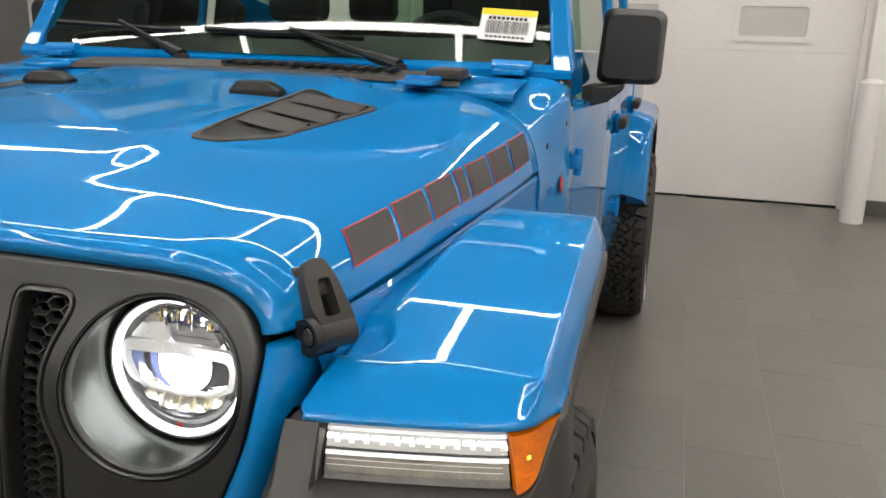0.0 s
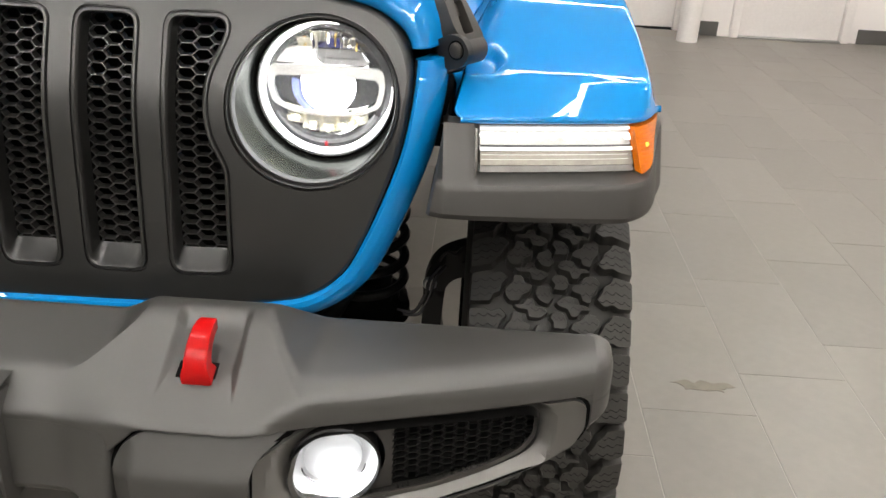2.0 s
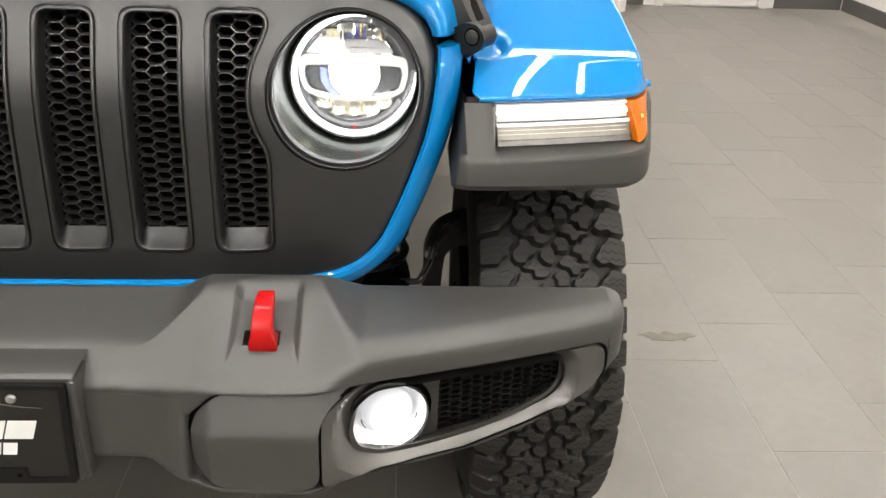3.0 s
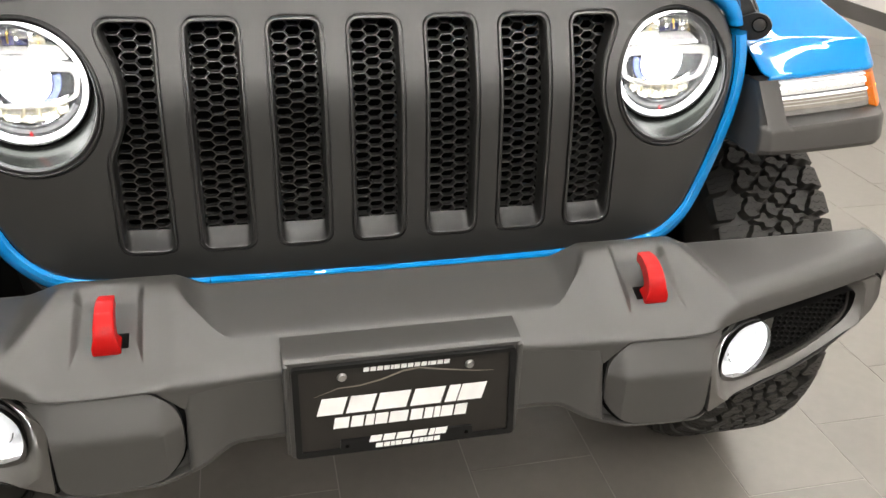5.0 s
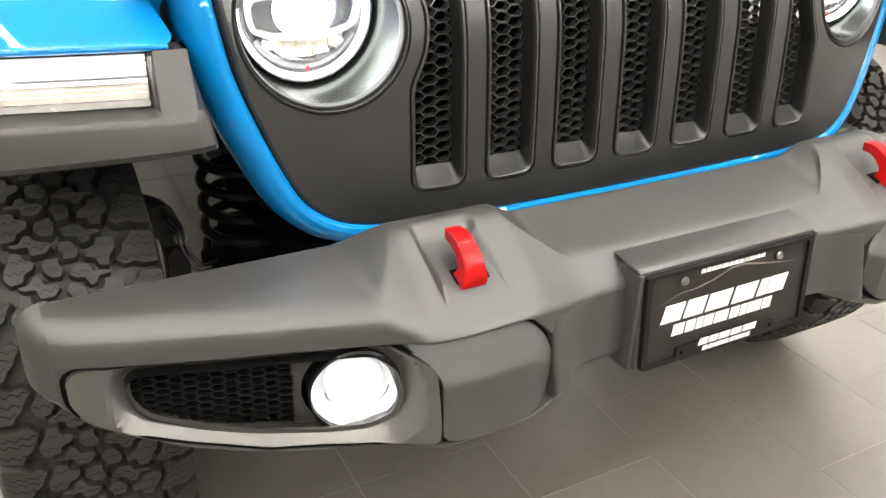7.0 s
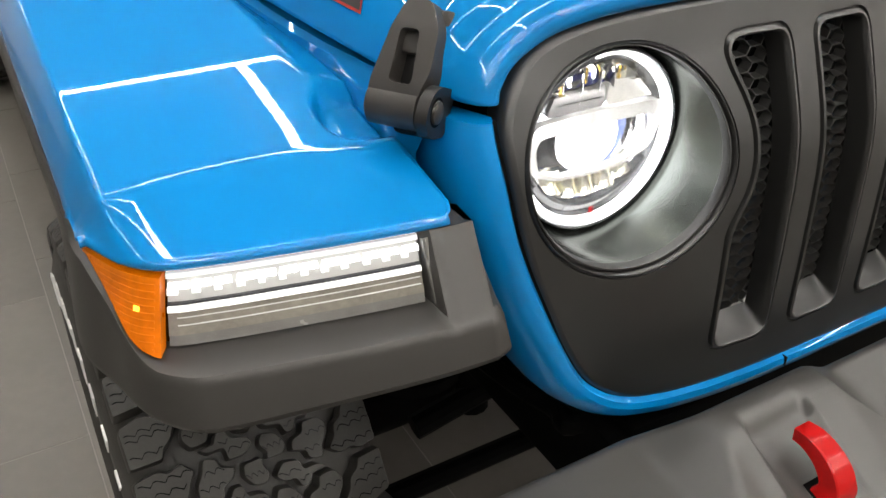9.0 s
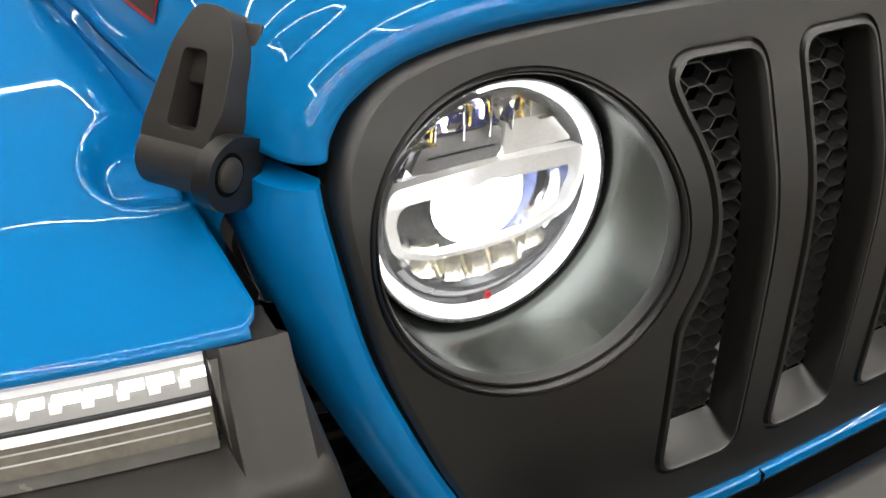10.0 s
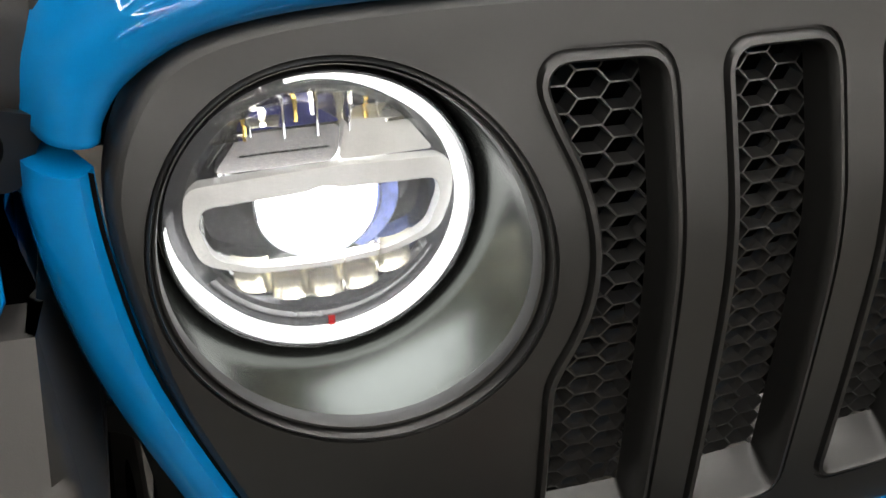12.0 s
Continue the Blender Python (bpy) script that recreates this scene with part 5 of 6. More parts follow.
def tread():
    """Interlocking jagged blocks round the tyre, with fine zigzag cuts across them."""
    random.seed(21)
    n = 43
    p = 2 * math.pi / n
    one_side = [
        [(0.08, -0.128), (0.04, -0.104), (0.12, -0.094), (0.05, -0.080), (0.22, -0.069), (0.42, -0.078), (0.60, -0.081), (0.70, -0.091), (0.88, -0.096), (0.86, -0.128)],
        [(0.12, -0.060), (0.34, -0.063), (0.50, -0.072), (0.70, -0.074), (0.86, -0.066), (0.84, -0.050), (0.66, -0.046), (0.60, -0.034), (0.40, -0.030), (0.34, -0.044), (0.16, -0.046)],
        [(0.94, -0.060), (1.06, -0.052), (1.06, -0.036), (1.26, -0.034), (1.28, -0.016), (1.10, -0.006), (0.98, -0.012), (0.94, -0.026), (0.74, -0.030), (0.76, -0.040), (0.92, -0.044)],
        [(0.42, -0.022), (0.64, -0.026), (0.84, -0.018), (0.88, -0.004), (0.70, 0.002), (0.56, -0.004), (0.42, -0.002)],
    ]
    shapes = one_side + [[(0.92 - u, -v) for u, v in sh] for sh in one_side]
    geos, cuts = [], []

    def roll(a, x, r):
        drop = 0.07 * max(0, abs(x) - 0.075) + 14.0 * max(0, abs(x) - 0.095) ** 2
        return (x, -(r - drop) * math.sin(a), (r - drop) * math.cos(a))

    for k in range(n):
        for j, sh in enumerate(shapes):
            flat = [((u + random.uniform(-0.018, 0.018)) * p * R_TYRE, v + random.uniform(-0.0012, 0.0012)) for u, v in sh]
            top, mid, low = (rounded(inset(flat, d), 0.0035, 3) for d in (0.0010, 0.0002, -0.0012))
            m = len(top)
            V = []
            for ring, rad in ((top, R_TYRE), (mid, R_TYRE - 0.0014), (low, R_TYRE - 0.0225)):
                V += [roll(u / R_TYRE + k * p, v, rad) for u, v in ring]
            F = [tuple(range(m))]
            for q in range(m):
                w = (q + 1) % m
                F += [(q, q + m, w + m, w), (q + m, q + 2 * m, w + 2 * m, w + m)]
            geos.append((V, F))
            # zigzag cuts across the block
            us, vs = [q[0] for q in flat], [q[1] for q in flat]
            within = inset(flat, 0.0015)
            for f in ((0.28, 0.52, 0.76) if j % 4 == 0 else (0.5,) if j % 4 == 3 else (0.33, 0.67)):
                uu = min(us) + (max(us) - min(us)) * (f + random.uniform(-0.06, 0.06))
                line = [(uu + 0.0028 * ((i % 4) - 1.5 if i % 4 < 3 else 0.5) * 0.8, min(vs) + (max(vs) - min(vs)) * i / 16) for i in range(17)]
                for (u1, x1), (u2, x2) in zip(line, line[1:]):
                    if inside((u1, x1), within) and inside((u2, x2), within):
                        cuts.append(([roll(u / R_TYRE + k * p, x, R_TYRE + 0.0004) for u, x in ((u1 - 0.0006, x1), (u1 + 0.0006, x1), (u2 + 0.0006, x2), (u2 - 0.0006, x2))], [(0, 1, 2, 3)]))
    return join(*geos), join(*cuts)


TREAD, CUTS = tread()


def wheel(x, y, name="wheel"):
    w = part(name, lathe([(0.19, -0.09), (0.212, -0.095), (0.216, -0.085), (0.205, -0.06), (0.205, 0.06), (0.216, 0.085), (0.222, 0.098), (0.205, 0.10), (0.19, 0.085), (0.06, 0.05), (0, 0.045)], 48, pose(0, 0, 0, 0, 90)), DARKRIM, car, "dark alloy wheel with an off-road tyre")
    prof = [(0.215, -0.098), (0.235, -0.118), (0.29, -0.138), (0.335, -0.137), (0.366, -0.126), (0.380, -0.114), (0.3890, -0.08), (0.3925, 0.0), (0.3890, 0.08), (0.380, 0.114), (0.366, 0.126), (0.335, 0.137), (0.29, 0.138), (0.235, 0.118), (0.215, 0.098)]
    t = part("tyre", lathe(prof, 96, pose(0, 0, 0, 0, 90)), RUBBER, w, "black off-road tyre", sharp=60)
    tagged(part("tread", TREAD, RUBBER, w, "chunky tread blocks", sharp=30), kind="stuff")
    tagged(part("tread_sipe", CUTS, DARK, w, smooth=False), kind="stuff")
    letters = [box((0, 0, 0), (0.004, 0.02, 0.045), pose(0.1375, 0.31 * math.sin(a), 0.31 * math.cos(a), 0, 0, 0) @ Euler((-a, 0, 0)).to_matrix().to_4x4()) for a in np.radians(range(-40, 50, 9))]
    for g in letters:
        part("sidewall_block", g, WHITE_INK, w, "white raised sidewall block", smooth=False)
    for k in range(5):
        a = math.radians(72 * k)
        part("lug_nut", lathe([(0, 0.02), (0.009, 0.018), (0.011, 0)], 8, pose(0.046, 0.0635 * math.sin(a), 0.0635 * math.cos(a), 0, 90)), STEEL, w)
    w.matrix_basis = pose(x, y, R_TYRE, 150, 0, 0) if x > 0 else pose(x, y, R_TYRE, 0, 0, 180)
    return w


DARKRIM = material("dark_alloy", (0.03, 0.03, 0.032), 0.35, 0.6)
FRONT_AXLE, REAR_AXLE = 0.445, 3.455
for sx in (0.832, -0.832):
    wheel(sx, FRONT_AXLE)
    wheel(sx, REAR_AXLE)


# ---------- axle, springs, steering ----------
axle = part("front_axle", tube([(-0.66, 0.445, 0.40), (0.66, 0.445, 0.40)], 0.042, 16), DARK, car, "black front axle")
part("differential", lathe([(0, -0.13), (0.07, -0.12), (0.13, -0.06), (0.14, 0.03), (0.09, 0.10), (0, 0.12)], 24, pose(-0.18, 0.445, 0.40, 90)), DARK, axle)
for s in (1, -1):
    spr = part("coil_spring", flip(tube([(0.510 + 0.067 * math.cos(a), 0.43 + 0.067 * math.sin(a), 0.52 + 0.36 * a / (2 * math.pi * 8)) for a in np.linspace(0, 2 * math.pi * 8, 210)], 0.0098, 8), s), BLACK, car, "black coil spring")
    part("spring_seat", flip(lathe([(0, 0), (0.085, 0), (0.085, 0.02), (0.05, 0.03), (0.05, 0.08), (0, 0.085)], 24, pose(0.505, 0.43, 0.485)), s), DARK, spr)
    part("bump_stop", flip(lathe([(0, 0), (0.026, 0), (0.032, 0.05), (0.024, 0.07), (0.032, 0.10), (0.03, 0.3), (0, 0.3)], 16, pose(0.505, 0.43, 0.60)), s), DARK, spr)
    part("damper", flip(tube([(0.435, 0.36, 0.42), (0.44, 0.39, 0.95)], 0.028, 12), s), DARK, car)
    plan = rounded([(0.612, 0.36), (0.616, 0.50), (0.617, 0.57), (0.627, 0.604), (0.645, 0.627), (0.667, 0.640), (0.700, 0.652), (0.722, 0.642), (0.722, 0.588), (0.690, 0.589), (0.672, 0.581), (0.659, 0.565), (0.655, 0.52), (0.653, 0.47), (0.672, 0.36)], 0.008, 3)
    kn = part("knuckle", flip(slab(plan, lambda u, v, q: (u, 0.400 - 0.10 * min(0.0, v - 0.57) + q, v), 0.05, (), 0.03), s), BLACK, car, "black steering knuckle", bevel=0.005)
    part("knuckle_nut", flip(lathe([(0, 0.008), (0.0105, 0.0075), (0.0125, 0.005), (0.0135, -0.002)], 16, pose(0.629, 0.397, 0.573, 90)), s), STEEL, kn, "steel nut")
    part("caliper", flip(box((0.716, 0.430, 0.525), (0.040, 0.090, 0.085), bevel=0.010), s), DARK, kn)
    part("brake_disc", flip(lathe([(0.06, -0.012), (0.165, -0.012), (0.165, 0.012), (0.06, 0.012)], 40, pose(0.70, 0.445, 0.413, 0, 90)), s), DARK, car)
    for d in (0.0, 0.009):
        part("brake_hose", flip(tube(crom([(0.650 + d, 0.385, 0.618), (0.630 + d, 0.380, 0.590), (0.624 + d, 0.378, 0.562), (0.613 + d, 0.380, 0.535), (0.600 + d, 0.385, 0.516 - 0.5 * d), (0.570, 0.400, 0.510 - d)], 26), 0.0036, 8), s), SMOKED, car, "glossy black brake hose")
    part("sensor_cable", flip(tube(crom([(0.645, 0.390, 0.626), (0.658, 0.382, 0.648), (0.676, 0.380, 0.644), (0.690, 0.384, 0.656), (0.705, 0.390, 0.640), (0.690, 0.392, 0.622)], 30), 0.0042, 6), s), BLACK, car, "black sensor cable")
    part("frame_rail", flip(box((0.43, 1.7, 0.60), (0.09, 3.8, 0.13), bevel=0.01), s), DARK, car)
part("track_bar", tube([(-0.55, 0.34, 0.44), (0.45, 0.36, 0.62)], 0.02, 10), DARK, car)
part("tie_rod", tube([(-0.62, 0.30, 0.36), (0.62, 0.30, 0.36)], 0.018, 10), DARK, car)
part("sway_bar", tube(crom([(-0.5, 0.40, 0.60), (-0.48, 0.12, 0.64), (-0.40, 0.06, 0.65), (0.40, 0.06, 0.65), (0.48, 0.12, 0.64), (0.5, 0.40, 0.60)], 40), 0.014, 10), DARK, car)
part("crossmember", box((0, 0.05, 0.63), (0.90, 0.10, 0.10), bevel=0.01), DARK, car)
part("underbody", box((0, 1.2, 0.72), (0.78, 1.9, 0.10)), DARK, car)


# ---------- cabin ----------
def cabin():
    # cowl sides
    square = crom([(0.405, 1.306), (0.56, 1.307), (0.66, 1.306), (0.735, 1.303), (0.775, 1.291), (0.796, 1.265), (0.802, 1.20), (0.803, 1.120)], 29)
    for s in (1, -1):
        rows = []
        for y in (1.086, 1.10, 1.15, 1.20, 1.25, 1.30, 1.338):
            g = y - 1.08
            f = smooth_step(g / 0.25)
            sec = [(p[0] * (1 - f) + e[0] * f, y, p[2] * (1 - f) + e[1] * f + 0.03 * g * (1 - f)) for p, e in zip(HOOD[-1][20:], square)]
            x, z = sec[-1][0], sec[-1][2]
            rows.append(sec + [(x + 0.004, y, z - 0.03), (x + 0.006, y, 0.80), (x, y, 0.50)])
        c = part("cowl_side", flip(loft(rows), s), BLUE, car, "glossy blue cowl panel", sharp=40, thick=0.003)
        part("side_badge", flip(lathe([(0, 0.004), (0.018, 0.003), (0.020, 0)], 24, pose(0.797, 1.235, 1.06, 0, 90)), s), REDLINE, c, "round dark red badge")
        for bz, by in ((1.168, 1.115), (1.20, 1.28)):
            part("bolt", flip(lathe([(0, 0.004), (0.007, 0.003), (0.008, 0)], 12, pose(0.776 if by < 1.2 else 0.795, by, bz, 0, 90)), s), BLACK, c)
        # doors
        for y0, y1, nm in ((1.345, 2.33, "front_door"), (2.345, 3.05, "rear_door")):
            rows = []
            for y in np.linspace(y0, y1, 5):
                bx = float(np.interp(y, [1.3, 1.8, 3.1], [0.800, 0.838, 0.845]))
                rows.append([(bx - 0.06, y, 1.235), (bx - 0.015, y, 1.230), (bx - 0.003, y, 1.20), (bx + 0.004, y, 1.0), (bx + 0.002, y, 0.75), (bx - 0.012, y, 0.56), (bx - 0.06, y, 0.55)])
            d = part(nm, flip(loft(rows, capped=True), s), BLUE, car, "glossy blue " + nm.replace("_", " "), sharp=40, thick=0.004)
            for hz in (1.10, 0.78):
                xx = float(np.interp(y0, [1.3, 1.8, 3.1], [0.800, 0.838, 0.845]))
                part("hinge", flip(join(box((xx + 0.012, y0 + 0.02, hz), (0.030, 0.075, 0.036), bevel=0.004), tube([(xx + 0.020, y0 - 0.002, hz - 0.034), (xx + 0.020, y0 - 0.002, hz + 0.034)], 0.011, 12)), s), BLUE, d, "blue exposed hinge")
            hx = float(np.interp(y1, [1.3, 1.8, 3.1], [0.800, 0.838, 0.845]))
            h = part("door_handle", flip(box((hx + 0.030, y1 - 0.11, 1.105), (0.030, 0.15, 0.036), bevel=0.008), s), LATCH, d, "dark door handle")
            part("handle_bowl", flip(box((hx + 0.012, y1 - 0.11, 1.10), (0.022, 0.06, 0.070), bevel=0.008), s), BLUE, d)
            part("side_glass", flip(loft([[(hx - 0.02, y0 + 0.05, 1.235), (hx - 0.10, y0 + 0.22 * (nm == "front_door") + 0.05, 1.72)], [(hx - 0.02, y1 - 0.04, 1.235), (hx - 0.10, y1 - 0.04, 1.72)]]), s), GLASS, d, "side window glass").visible_shadow = False
            part("window_frame", flip(join(tube([(hx - 0.02, y1 - 0.03, 1.23), (hx - 0.10, y1 - 0.03, 1.74)], 0.018, 8), tube([(hx - 0.10, y0 + 0.2, 1.74), (hx - 0.10, y1, 1.74)], 0.018, 8)), s), BLUE, d)
        # windscreen pillar
        pil = [[(0.800, 1.315, 1.315), (0.745, 1.318, 1.318), (0.742, 1.36, 1.32), (0.80, 1.37, 1.32)], [(0.760, 1.425, 1.50), (0.712, 1.425, 1.50), (0.71, 1.47, 1.50), (0.765, 1.48, 1.50)], [(0.715, 1.56, 1.76), (0.668, 1.56, 1.76), (0.665, 1.60, 1.76), (0.715, 1.61, 1.76)]]
        part("windscreen_pillar", flip(loft(pil, closed=True, capped=True), s), BLUE, car, "blue windscreen pillar", bevel=0.008)
        # mirror
        mo = rounded([(0.822, 1.275), (0.995, 1.275), (1.000, 1.470), (0.835, 1.475)], 0.03, 6)
        mm = rounded([(0.838, 1.292), (0.985, 1.290), (0.988, 1.455), (0.850, 1.458)], 0.03, 6)
        mir = part("mirror", flip(loft([[(x, 1.70, z) for x, z in mo], [(x, 1.635, z) for x, z in mo], [(x, 1.612, z) for x, z in [((a[0] + b[0]) / 2, (a[1] + b[1]) / 2) for a, b in zip(mo, mm)]], [(x, 1.598, z) for x, z in mm]], closed=True, capped=True), s), MIRBLK, car, "black plastic door mirror", sharp=40)
        part("mirror_arm", flip(loft([[(0.79, 1.60, 1.268), (0.79, 1.60, 1.205), (0.79, 1.70, 1.205), (0.79, 1.70, 1.268)], [(0.86, 1.60, 1.272), (0.86, 1.60, 1.226), (0.86, 1.69, 1.226), (0.86, 1.69, 1.272)], [(0.90, 1.61, 1.278), (0.90, 1.61, 1.258), (0.90, 1.68, 1.258), (0.90, 1.68, 1.278)]], closed=True, capped=True), s), MIRBLK, mir, bevel=0.006)
        part("mirror_glass", flip(slab(mm, lambda u, v, q: (u, 1.701 - q, v), 0.002, (), 0.2), s), CHROME, mir)
        # rear quarter and flare
        rows = []
        for y in np.linspace(3.06, 4.2, 5):
            rows.append([(0.79, y, 1.235), (0.835, y, 1.225), (0.845, y, 1.0), (0.84, y, 0.75), (0.82, y, 0.62)])
        part("rear_quarter", flip(loft(rows), s), BLUE, car, "glossy blue rear body side", thick=0.004)
        rows = []
        for a in np.radians(np.linspace(16, 190, 32)):
            cy, cz = REAR_AXLE - 0.545 * math.cos(a), 0.52 + 0.52 * min(1, math.sin(a) * 1.25) if math.sin(a) > 0 else 0.50 + 0.52 * math.sin(a)
            iy, iz = REAR_AXLE - 0.47 * math.cos(a), 0.50 + 0.46 * min(1, math.sin(a) * 1.25) if math.sin(a) > 0 else 0.50 + 0.46 * math.sin(a)
            rows.append([(0.84, cy - 0.03 * math.cos(a), cz + 0.02), (0.90, cy, cz), (0.935, cy + 0.008 * math.cos(a), cz - 0.012), (0.948, cy + 0.02 * math.cos(a), cz - 0.03), (0.945, iy, iz), (0.86, iy, iz)])
        part("rear_fender", flip(loft(rows), s), BLUE, car, "glossy blue rear fender flare", sharp=50)
        part("rear_flare_lip", flip(loft([[(r[4][0] + 0.002, r[4][1], r[4][2]), (r[4][0] + 0.004, r[4][1] + (REAR_AXLE - r[4][1]) * 0.06, r[4][2] - 0.02), (0.86, r[4][1] + (REAR_AXLE - r[4][1]) * 0.06, r[4][2] - 0.02)] for r in rows]), s), BLACK, car)
    # cowl, louvres
    rows = []
    for x in np.linspace(-0.70, 0.70, 15):
        z0 = 1.297 - 0.03 * x * x
        rows.append([(x, 1.088, z0 - 0.02), (x, 1.092, z0 - 0.004), (x, 1.12, z0 + 0.004), (x, 1.24, z0 + 0.016), (x, 1.335, z0 + 0.022)])
    cowl = part("cowl", loft(rows), BLUE, car, "blue cowl below the windscreen", thick=0.003)
    grid = [[(x, y, 1.300 - 0.03 * x * x + (y - 1.09) * 0.10) for y in (1.094, 1.10, 1.20, 1.21)] for x in np.linspace(-0.46, 0.575, 40)]
    part("cowl_grille", loft([[(p[0], p[1], p[2] + (0.0 if k in (0, 3) else 0.010)) for k, p in enumerate(r)] for r in grid]), SLATE, cowl, "grey plastic cowl grille", bevel=0.002)
    for x in np.linspace(-0.02, 0.40, 13):
        part("louvre", box((x, 1.15, 1.322 - 0.03 * x * x), (0.016, 0.085, 0.010), bevel=0.003), BLACK, cowl)
    part("cowl_cap", box((0.535, 1.135, 1.316), (0.085, 0.085, 0.024), bevel=0.008), SLATE, cowl)
    for s in (1, -1):
        part("hood_hinge", flip(join(box((0.49, 1.06, 1.300), (0.085, 0.075, 0.010), bevel=0.003), box((0.49, 1.105, 1.306), (0.085, 0.03, 0.012), bevel=0.003)), s), BLUE, car, "blue hood hinge")
        part("screen_hinge", flip(join(tube([(0.60, 1.318, 1.328), (0.70, 1.318, 1.326)], 0.016, 14), box((0.65, 1.29, 1.316), (0.08, 0.06, 0.014), bevel=0.004)), s), BLUE, car, "blue windscreen hinge")
    # windscreen frame foot and glass
    part("screen_foot", loft([[(x, 1.318, 1.308 - 0.01 * x * x), (x, 1.315, 1.322 - 0.01 * x * x), (x, 1.328, 1.336 - 0.008 * x * x), (x, 1.342, 1.338 - 0.008 * x * x), (x, 1.36, 1.30)] for x in np.linspace(-0.795, 0.795, 17)]), BLUE, car, "blue foot of the windscreen frame", sharp=40)
    shade = material("screen_band", (0.008, 0.008, 0.009), 0.25)
    scr = rounded([(-0.742, 1.333), (0.742, 1.333), (0.668, 1.735), (-0.668, 1.735)], 0.06, 8)
    yy = lambda v: 1.338 + (v - 1.333) * 0.55
    g = part("windscreen", slab(dense(scr, 0.08), lambda u, v, q: (u, yy(v) - 0.03 * (1 - (u / 0.75) ** 2) + q, v), 0.005, (), 0.08), GLASS, car, "windscreen glass with a paper sticker")
    g.visible_shadow = False
    part("dark_band", slab(dense(rounded([(-0.738, 1.334), (0.738, 1.334), (0.728, 1.388), (-0.728, 1.388)], 0.03), 0.06), lambda u, v, q: (u, yy(v) + 0.009 - 0.03 * (1 - (u / 0.75) ** 2) + q, v), 0.002, (), 0.08), shade, g, "black band along the foot of the glass")
    st = lambda u, v, q: (0.548 + u * 0.1420 + v * 0.004, yy(1.39 + v * 0.075 - u * 0.006) - 0.03 * (1 - (0.62 / 0.75) ** 2) - 0.004 + q, 1.39 + v * 0.075 - u * 0.006)
    sq = [(0, 0), (1, 0), (1, 1), (0, 1)]
    stick = part("paper_sticker", slab(sq, st, 0.002, (), 0.4), PAPER, g, "white paper sticker with bars and a yellow edge")
    part("yellow_edge", slab([(0, 0.80), (1, 0.80), (1, 1), (0, 1)], lambda u, v, q: st(u, v, q - 0.0015), 0.001, (), 0.4), YELLOW, stick)
    bars = []
    random.seed(4)
    u = 0.12
    while u < 0.88:
        w = random.choice((0.006, 0.010, 0.016))
        bars.append(slab([(u, 0.22), (u + w, 0.22), (u + w, 0.62), (u, 0.62)], lambda a, b, q: st(a, b, q - 0.0015), 0.001, (), 2))
        u += w + random.choice((0.008, 0.014))
    for k in range(9):
        bars.append(slab([(0.14 + 0.08 * k, 0.66), (0.195 + 0.08 * k, 0.66), (0.195 + 0.08 * k, 0.75), (0.14 + 0.08 * k, 0.75)], lambda a, b, q: st(a, b, q - 0.0015), 0.001, (), 2))
        bars.append(slab([(0.14 + 0.08 * k, 0.08), (0.195 + 0.08 * k, 0.08), (0.195 + 0.08 * k, 0.14), (0.14 + 0.08 * k, 0.14)], lambda a, b, q: st(a, b, q - 0.0015), 0.001, (), 2))
    part("bar_print", join(*bars), DECAL, stick, smooth=False)
    # wipers
    for base, tip, b0, b1 in (((-0.215, 1.235, 1.325), (-0.47, 1.335, 1.405), (-0.66, 1.318, 1.398), (-0.27, 1.345, 1.385)),
                              ((0.385, 1.235, 1.322), (0.05, 1.335, 1.40), (-0.20, 1.33, 1.392), (0.25, 1.348, 1.380))):
        wp = part("wiper", join(tube([base, tuple(Vector(base).lerp(Vector(tip), 0.25)), tuple(Vector(base).lerp(Vector(tip), 0.30)), tip], 0.01, 8, [0.017, 0.014, 0.009, 0.007]), lathe([(0, 0.02), (0.018, 0.016), (0.022, 0)], 16, Matrix.Translation((base[0], base[1], base[2] - 0.012)))), BLACK, car, "black windscreen wiper")
        part("blade", tube([b0, b1], 0.008, 6), BLACK, wp)
    # washer nozzles on the bonnet
    for x, y in ((0.235, 0.800), (-0.262, 0.800)):
        z = hood_top(x, y).z
        out = rounded([(-0.060, -0.030), (0.060, -0.030), (0.050, 0.030), (-0.050, 0.030)], 0.014, 4)
        part("washer_nozzle", loft([[(x + u, y + v, z - 0.004) for u, v in out], [(x + u * 0.96, y + v * 0.95, z + 0.010) for u, v in out], [(x - 0.010 + u * 0.55, y + 0.004 + v * 0.7, z + 0.026) for u, v in out]], closed=True, capped=True), BLACK, car, "black washer nozzle on the hood", bevel=0.003)
    # bonnet vents
    for s in (1, -1):
        quad = [(0.322, 0.385), (0.425, 0.500), (0.478, 0.850), (0.296, 0.900)]
        rim = dense(rounded(quad, 0.03, 5), 0.02)
        cx, cy = 0.385, 0.66
        inn = [(cx + (a - cx) * 0.88, cy + (b - cy) * 0.93) for a, b in rim]
        up = lambda a, b, l: tuple(hood_top(a, b, l))
        v = part("hood_vent", flip(loft([[up(a, b, -0.004) for a, b in rim], [up(a, b, 0.0045) for a, b in rim], [up(a, b, 0.0062) for a, b in inn], [up(a, b, 0.0040) for a, b in inn]], closed=True), s), SLATE, hood, "dark plastic hood vent with slats", sharp=40)
        part("vent_floor", flip(slab(inn, lambda a, b, q: up(a, b, 0.0042), 0.001, (), 0.03), s), BLACK, v)
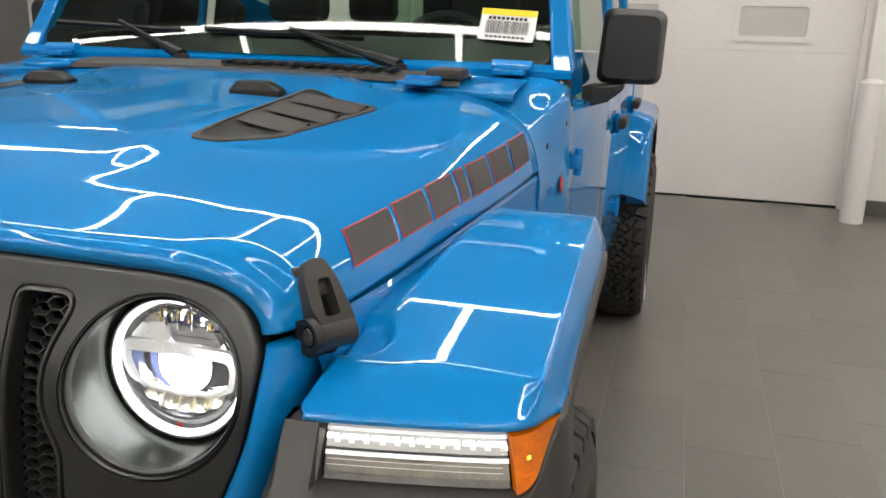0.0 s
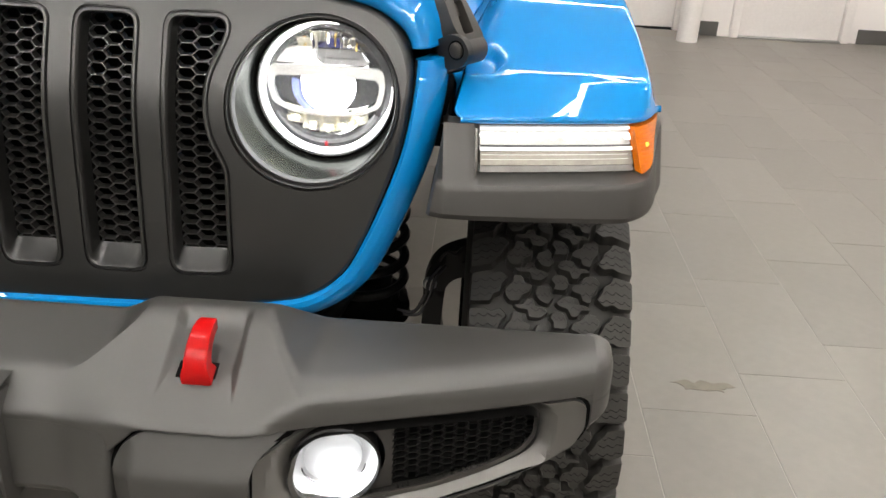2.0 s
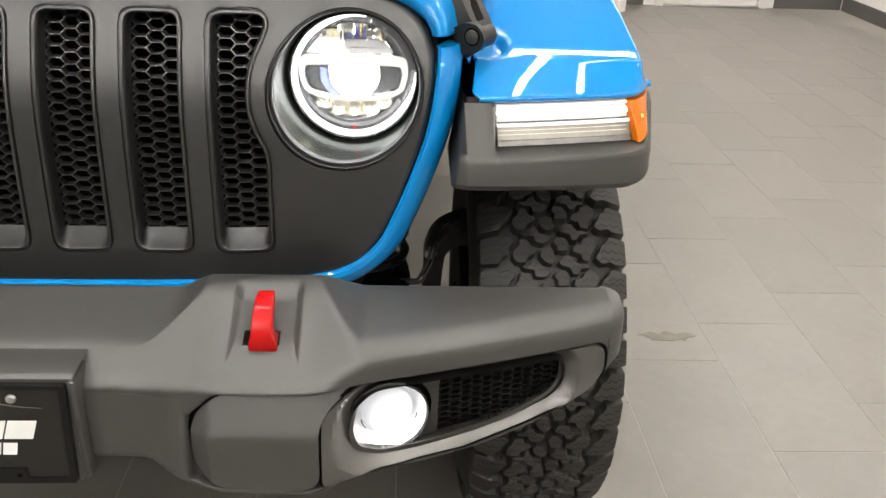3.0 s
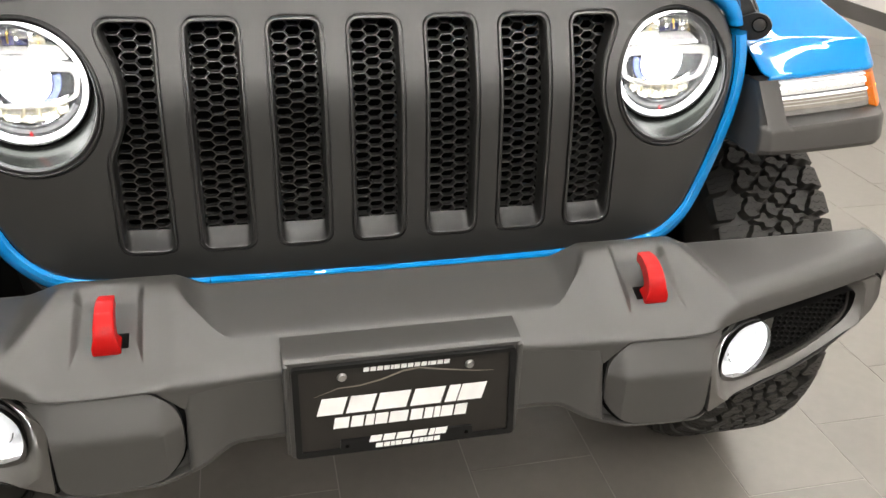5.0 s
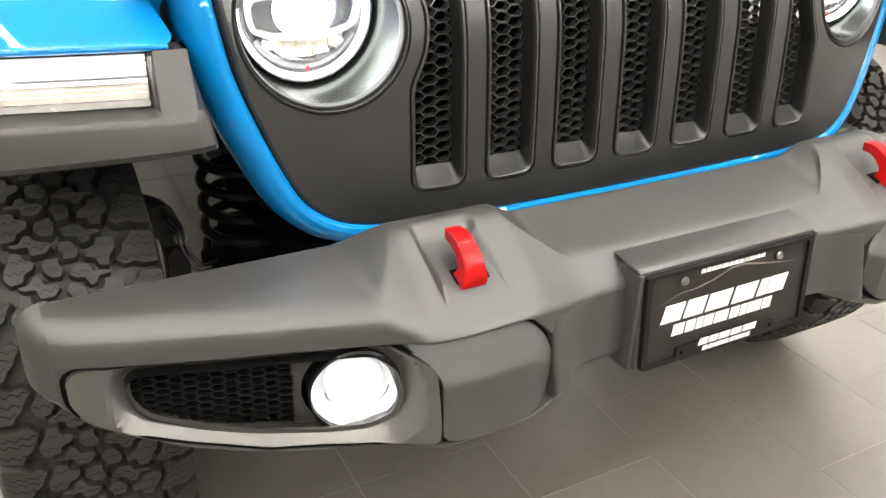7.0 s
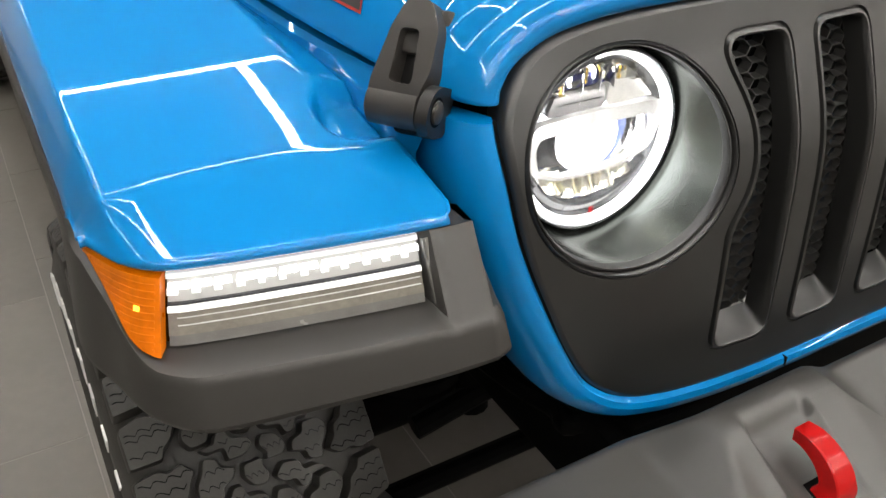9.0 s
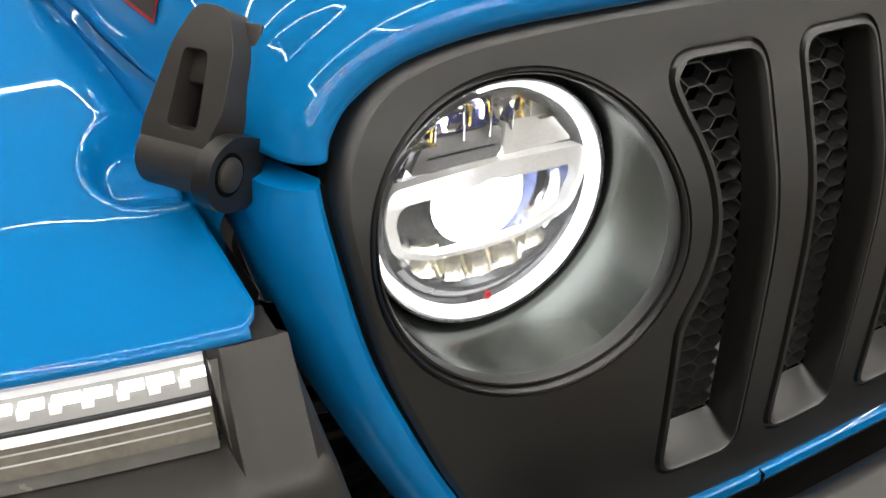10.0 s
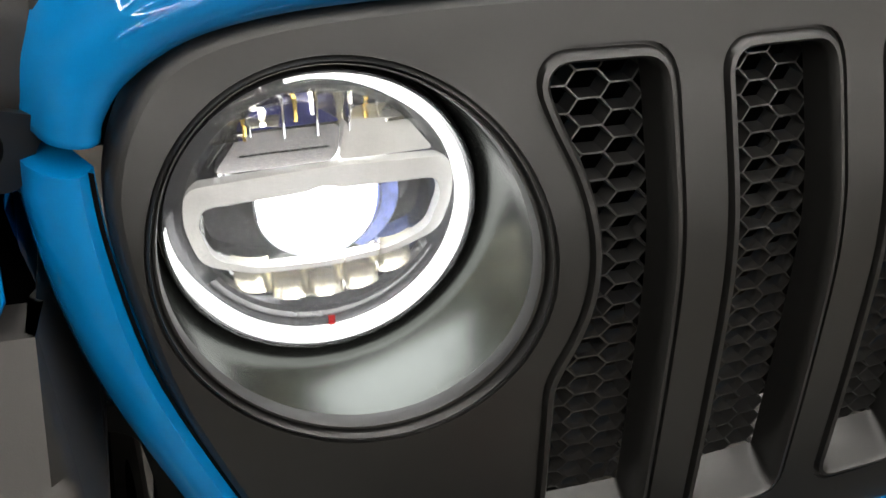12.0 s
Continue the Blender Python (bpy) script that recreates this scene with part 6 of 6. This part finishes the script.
        for y in (0.60, 0.71, 0.82):
            left = float(np.interp(y, [0.385, 0.90], [0.340, 0.318]))
            right = float(np.interp(y, [0.50, 0.85], [0.420, 0.462]))
            row = [tuple(hood_top(x, y + dy, l)) for dy, l in ((-0.070, 0.0043), (0.0, 0.0100), (0.004, 0.0096), (0.007, 0.0043)) for x in (left, right)]
            part("slat", flip(loft([row[0:2], row[2:4], row[4:6], row[6:8]]), s), SLATE, v, bevel=0.0015)
    # inside: dashboard, wheel, seats, roof
    part("dashboard", box((0, 1.60, 1.20), (1.38, 0.36, 0.20), bevel=0.04), SEAT, car, "black dashboard")
    part("steering_wheel", tube([(0.36 + 0.175 * math.cos(a), 1.82 - 0.06 * math.sin(a), 1.28 + 0.165 * math.sin(a)) for a in np.linspace(0, 2 * math.pi, 40)], 0.014, 8), SEAT, car, "black steering wheel")
    for x, y in ((0.36, 2.25), (-0.36, 2.25), (0.36, 3.05), (-0.36, 3.05), (0, 3.05)):
        seat = part("seat", box((x, y, 1.05), (0.44, 0.13, 0.70), pose(0, 0, 0), bevel=0.05), SEAT, car, "black cloth seat")
        part("headrest", box((x, y + 0.02, 1.50), (0.24, 0.09, 0.19), bevel=0.04), SEAT, seat)
    part("cabin_floor", box((0, 2.6, 0.66), (1.55, 3.1, 0.06)), DARK, car)
    part("roof", box((0, 2.95, 1.80), (1.40, 2.65, 0.06), bevel=0.025), BLACK, car, "black hard top roof")
    part("screen_header", tube([(-0.70, 1.585, 1.765), (0.70, 1.585, 1.765)], 0.032, 12), BLUE, car)
    part("tailgate", box((0, 4.20, 0.95), (1.62, 0.05, 0.62), bevel=0.01), BLUE, car, "blue tailgate")
    part("rear_window", box((0, 4.12, 1.50), (1.30, 0.01, 0.45)), GLASS, car).visible_shadow = False


MIRBLK = material("mirror_plastic", (0.022, 0.021, 0.021), 0.45, bump=0.1, bump_scale=1500)
cabin()


# ---------- floor ----------
tagged(part("subfloor", box((-0.35, 0.4, -0.0511), (9.9, 12.4, 0.10)), GROUT, smooth=False), "grey grout bed under the tiles", "floor", kind="structure")
floor = tagged(new("floor"), "grey-brown stone-look floor tiles in running bond", "floor", kind="structure")
PX, PY, JOINT = 0.3085, 0.600, 0.0026


def tile_mesh(name, w, l):
    g = box((0, 0, -0.004), (w, l, 0.008), bevel=0.0005)
    me = bpy.data.meshes.new(name)
    me.from_pydata(g[0], [], g[1])
    me.materials.append(TILE)
    return me


full_tile = tile_mesh("tile", PX - JOINT, PY - JOINT)
rest = []
count = 0
starts = {0: 0.26, 1: -0.136, 2: 0.06}
for c in range(-16, 14):
    x = 0.2575 + (c + 0.5) * PX
    if not WEST + 0.1 < x < EAST - 0.12:
        continue
    y0 = 0.26 if c == -2 else starts[c % 3]
    for r in range(-10, 11):
        y = y0 + (r + 0.5) * PY
        if not SOUTH + 0.2 < y < NORTH + 0.02:
            continue
        if -1.3 < x < 3.4 and -0.7 < y < 6.4 and count < 300:
            t = new("tile", full_tile)
            t.parent = floor
            t.location = (x, y, 0)
            count += 1
        else:
            rest.append(box((x, y, -0.004), (PX - JOINT, PY - JOINT, 0.008)))
tagged(part("floor_tiles_far", join(*rest), TILE, floor, smooth=False), "grey-brown stone-look tiles", kind="stuff")

random.seed(11)
blot = [(1.375 + (0.085 + 0.05 * noise.noise((math.cos(a) * 1.7, math.sin(a) * 1.7, 3.0))) * math.cos(a) * (1 if a < 3 else 0.8), 0.985 + (0.020 + 0.03 * noise.noise((math.cos(a) * 2.3, math.sin(a) * 2.3, 1.0))) * math.sin(a)) for a in np.linspace(0, 2 * math.pi, 48, False)]
tagged(part("floor_stain", slab(blot, lambda u, v, q: (u, v, 0.0012 - q), 0.001, (), 0.03), STAIN, smooth=False), "dark dried stain on the floor tiles", "stain")
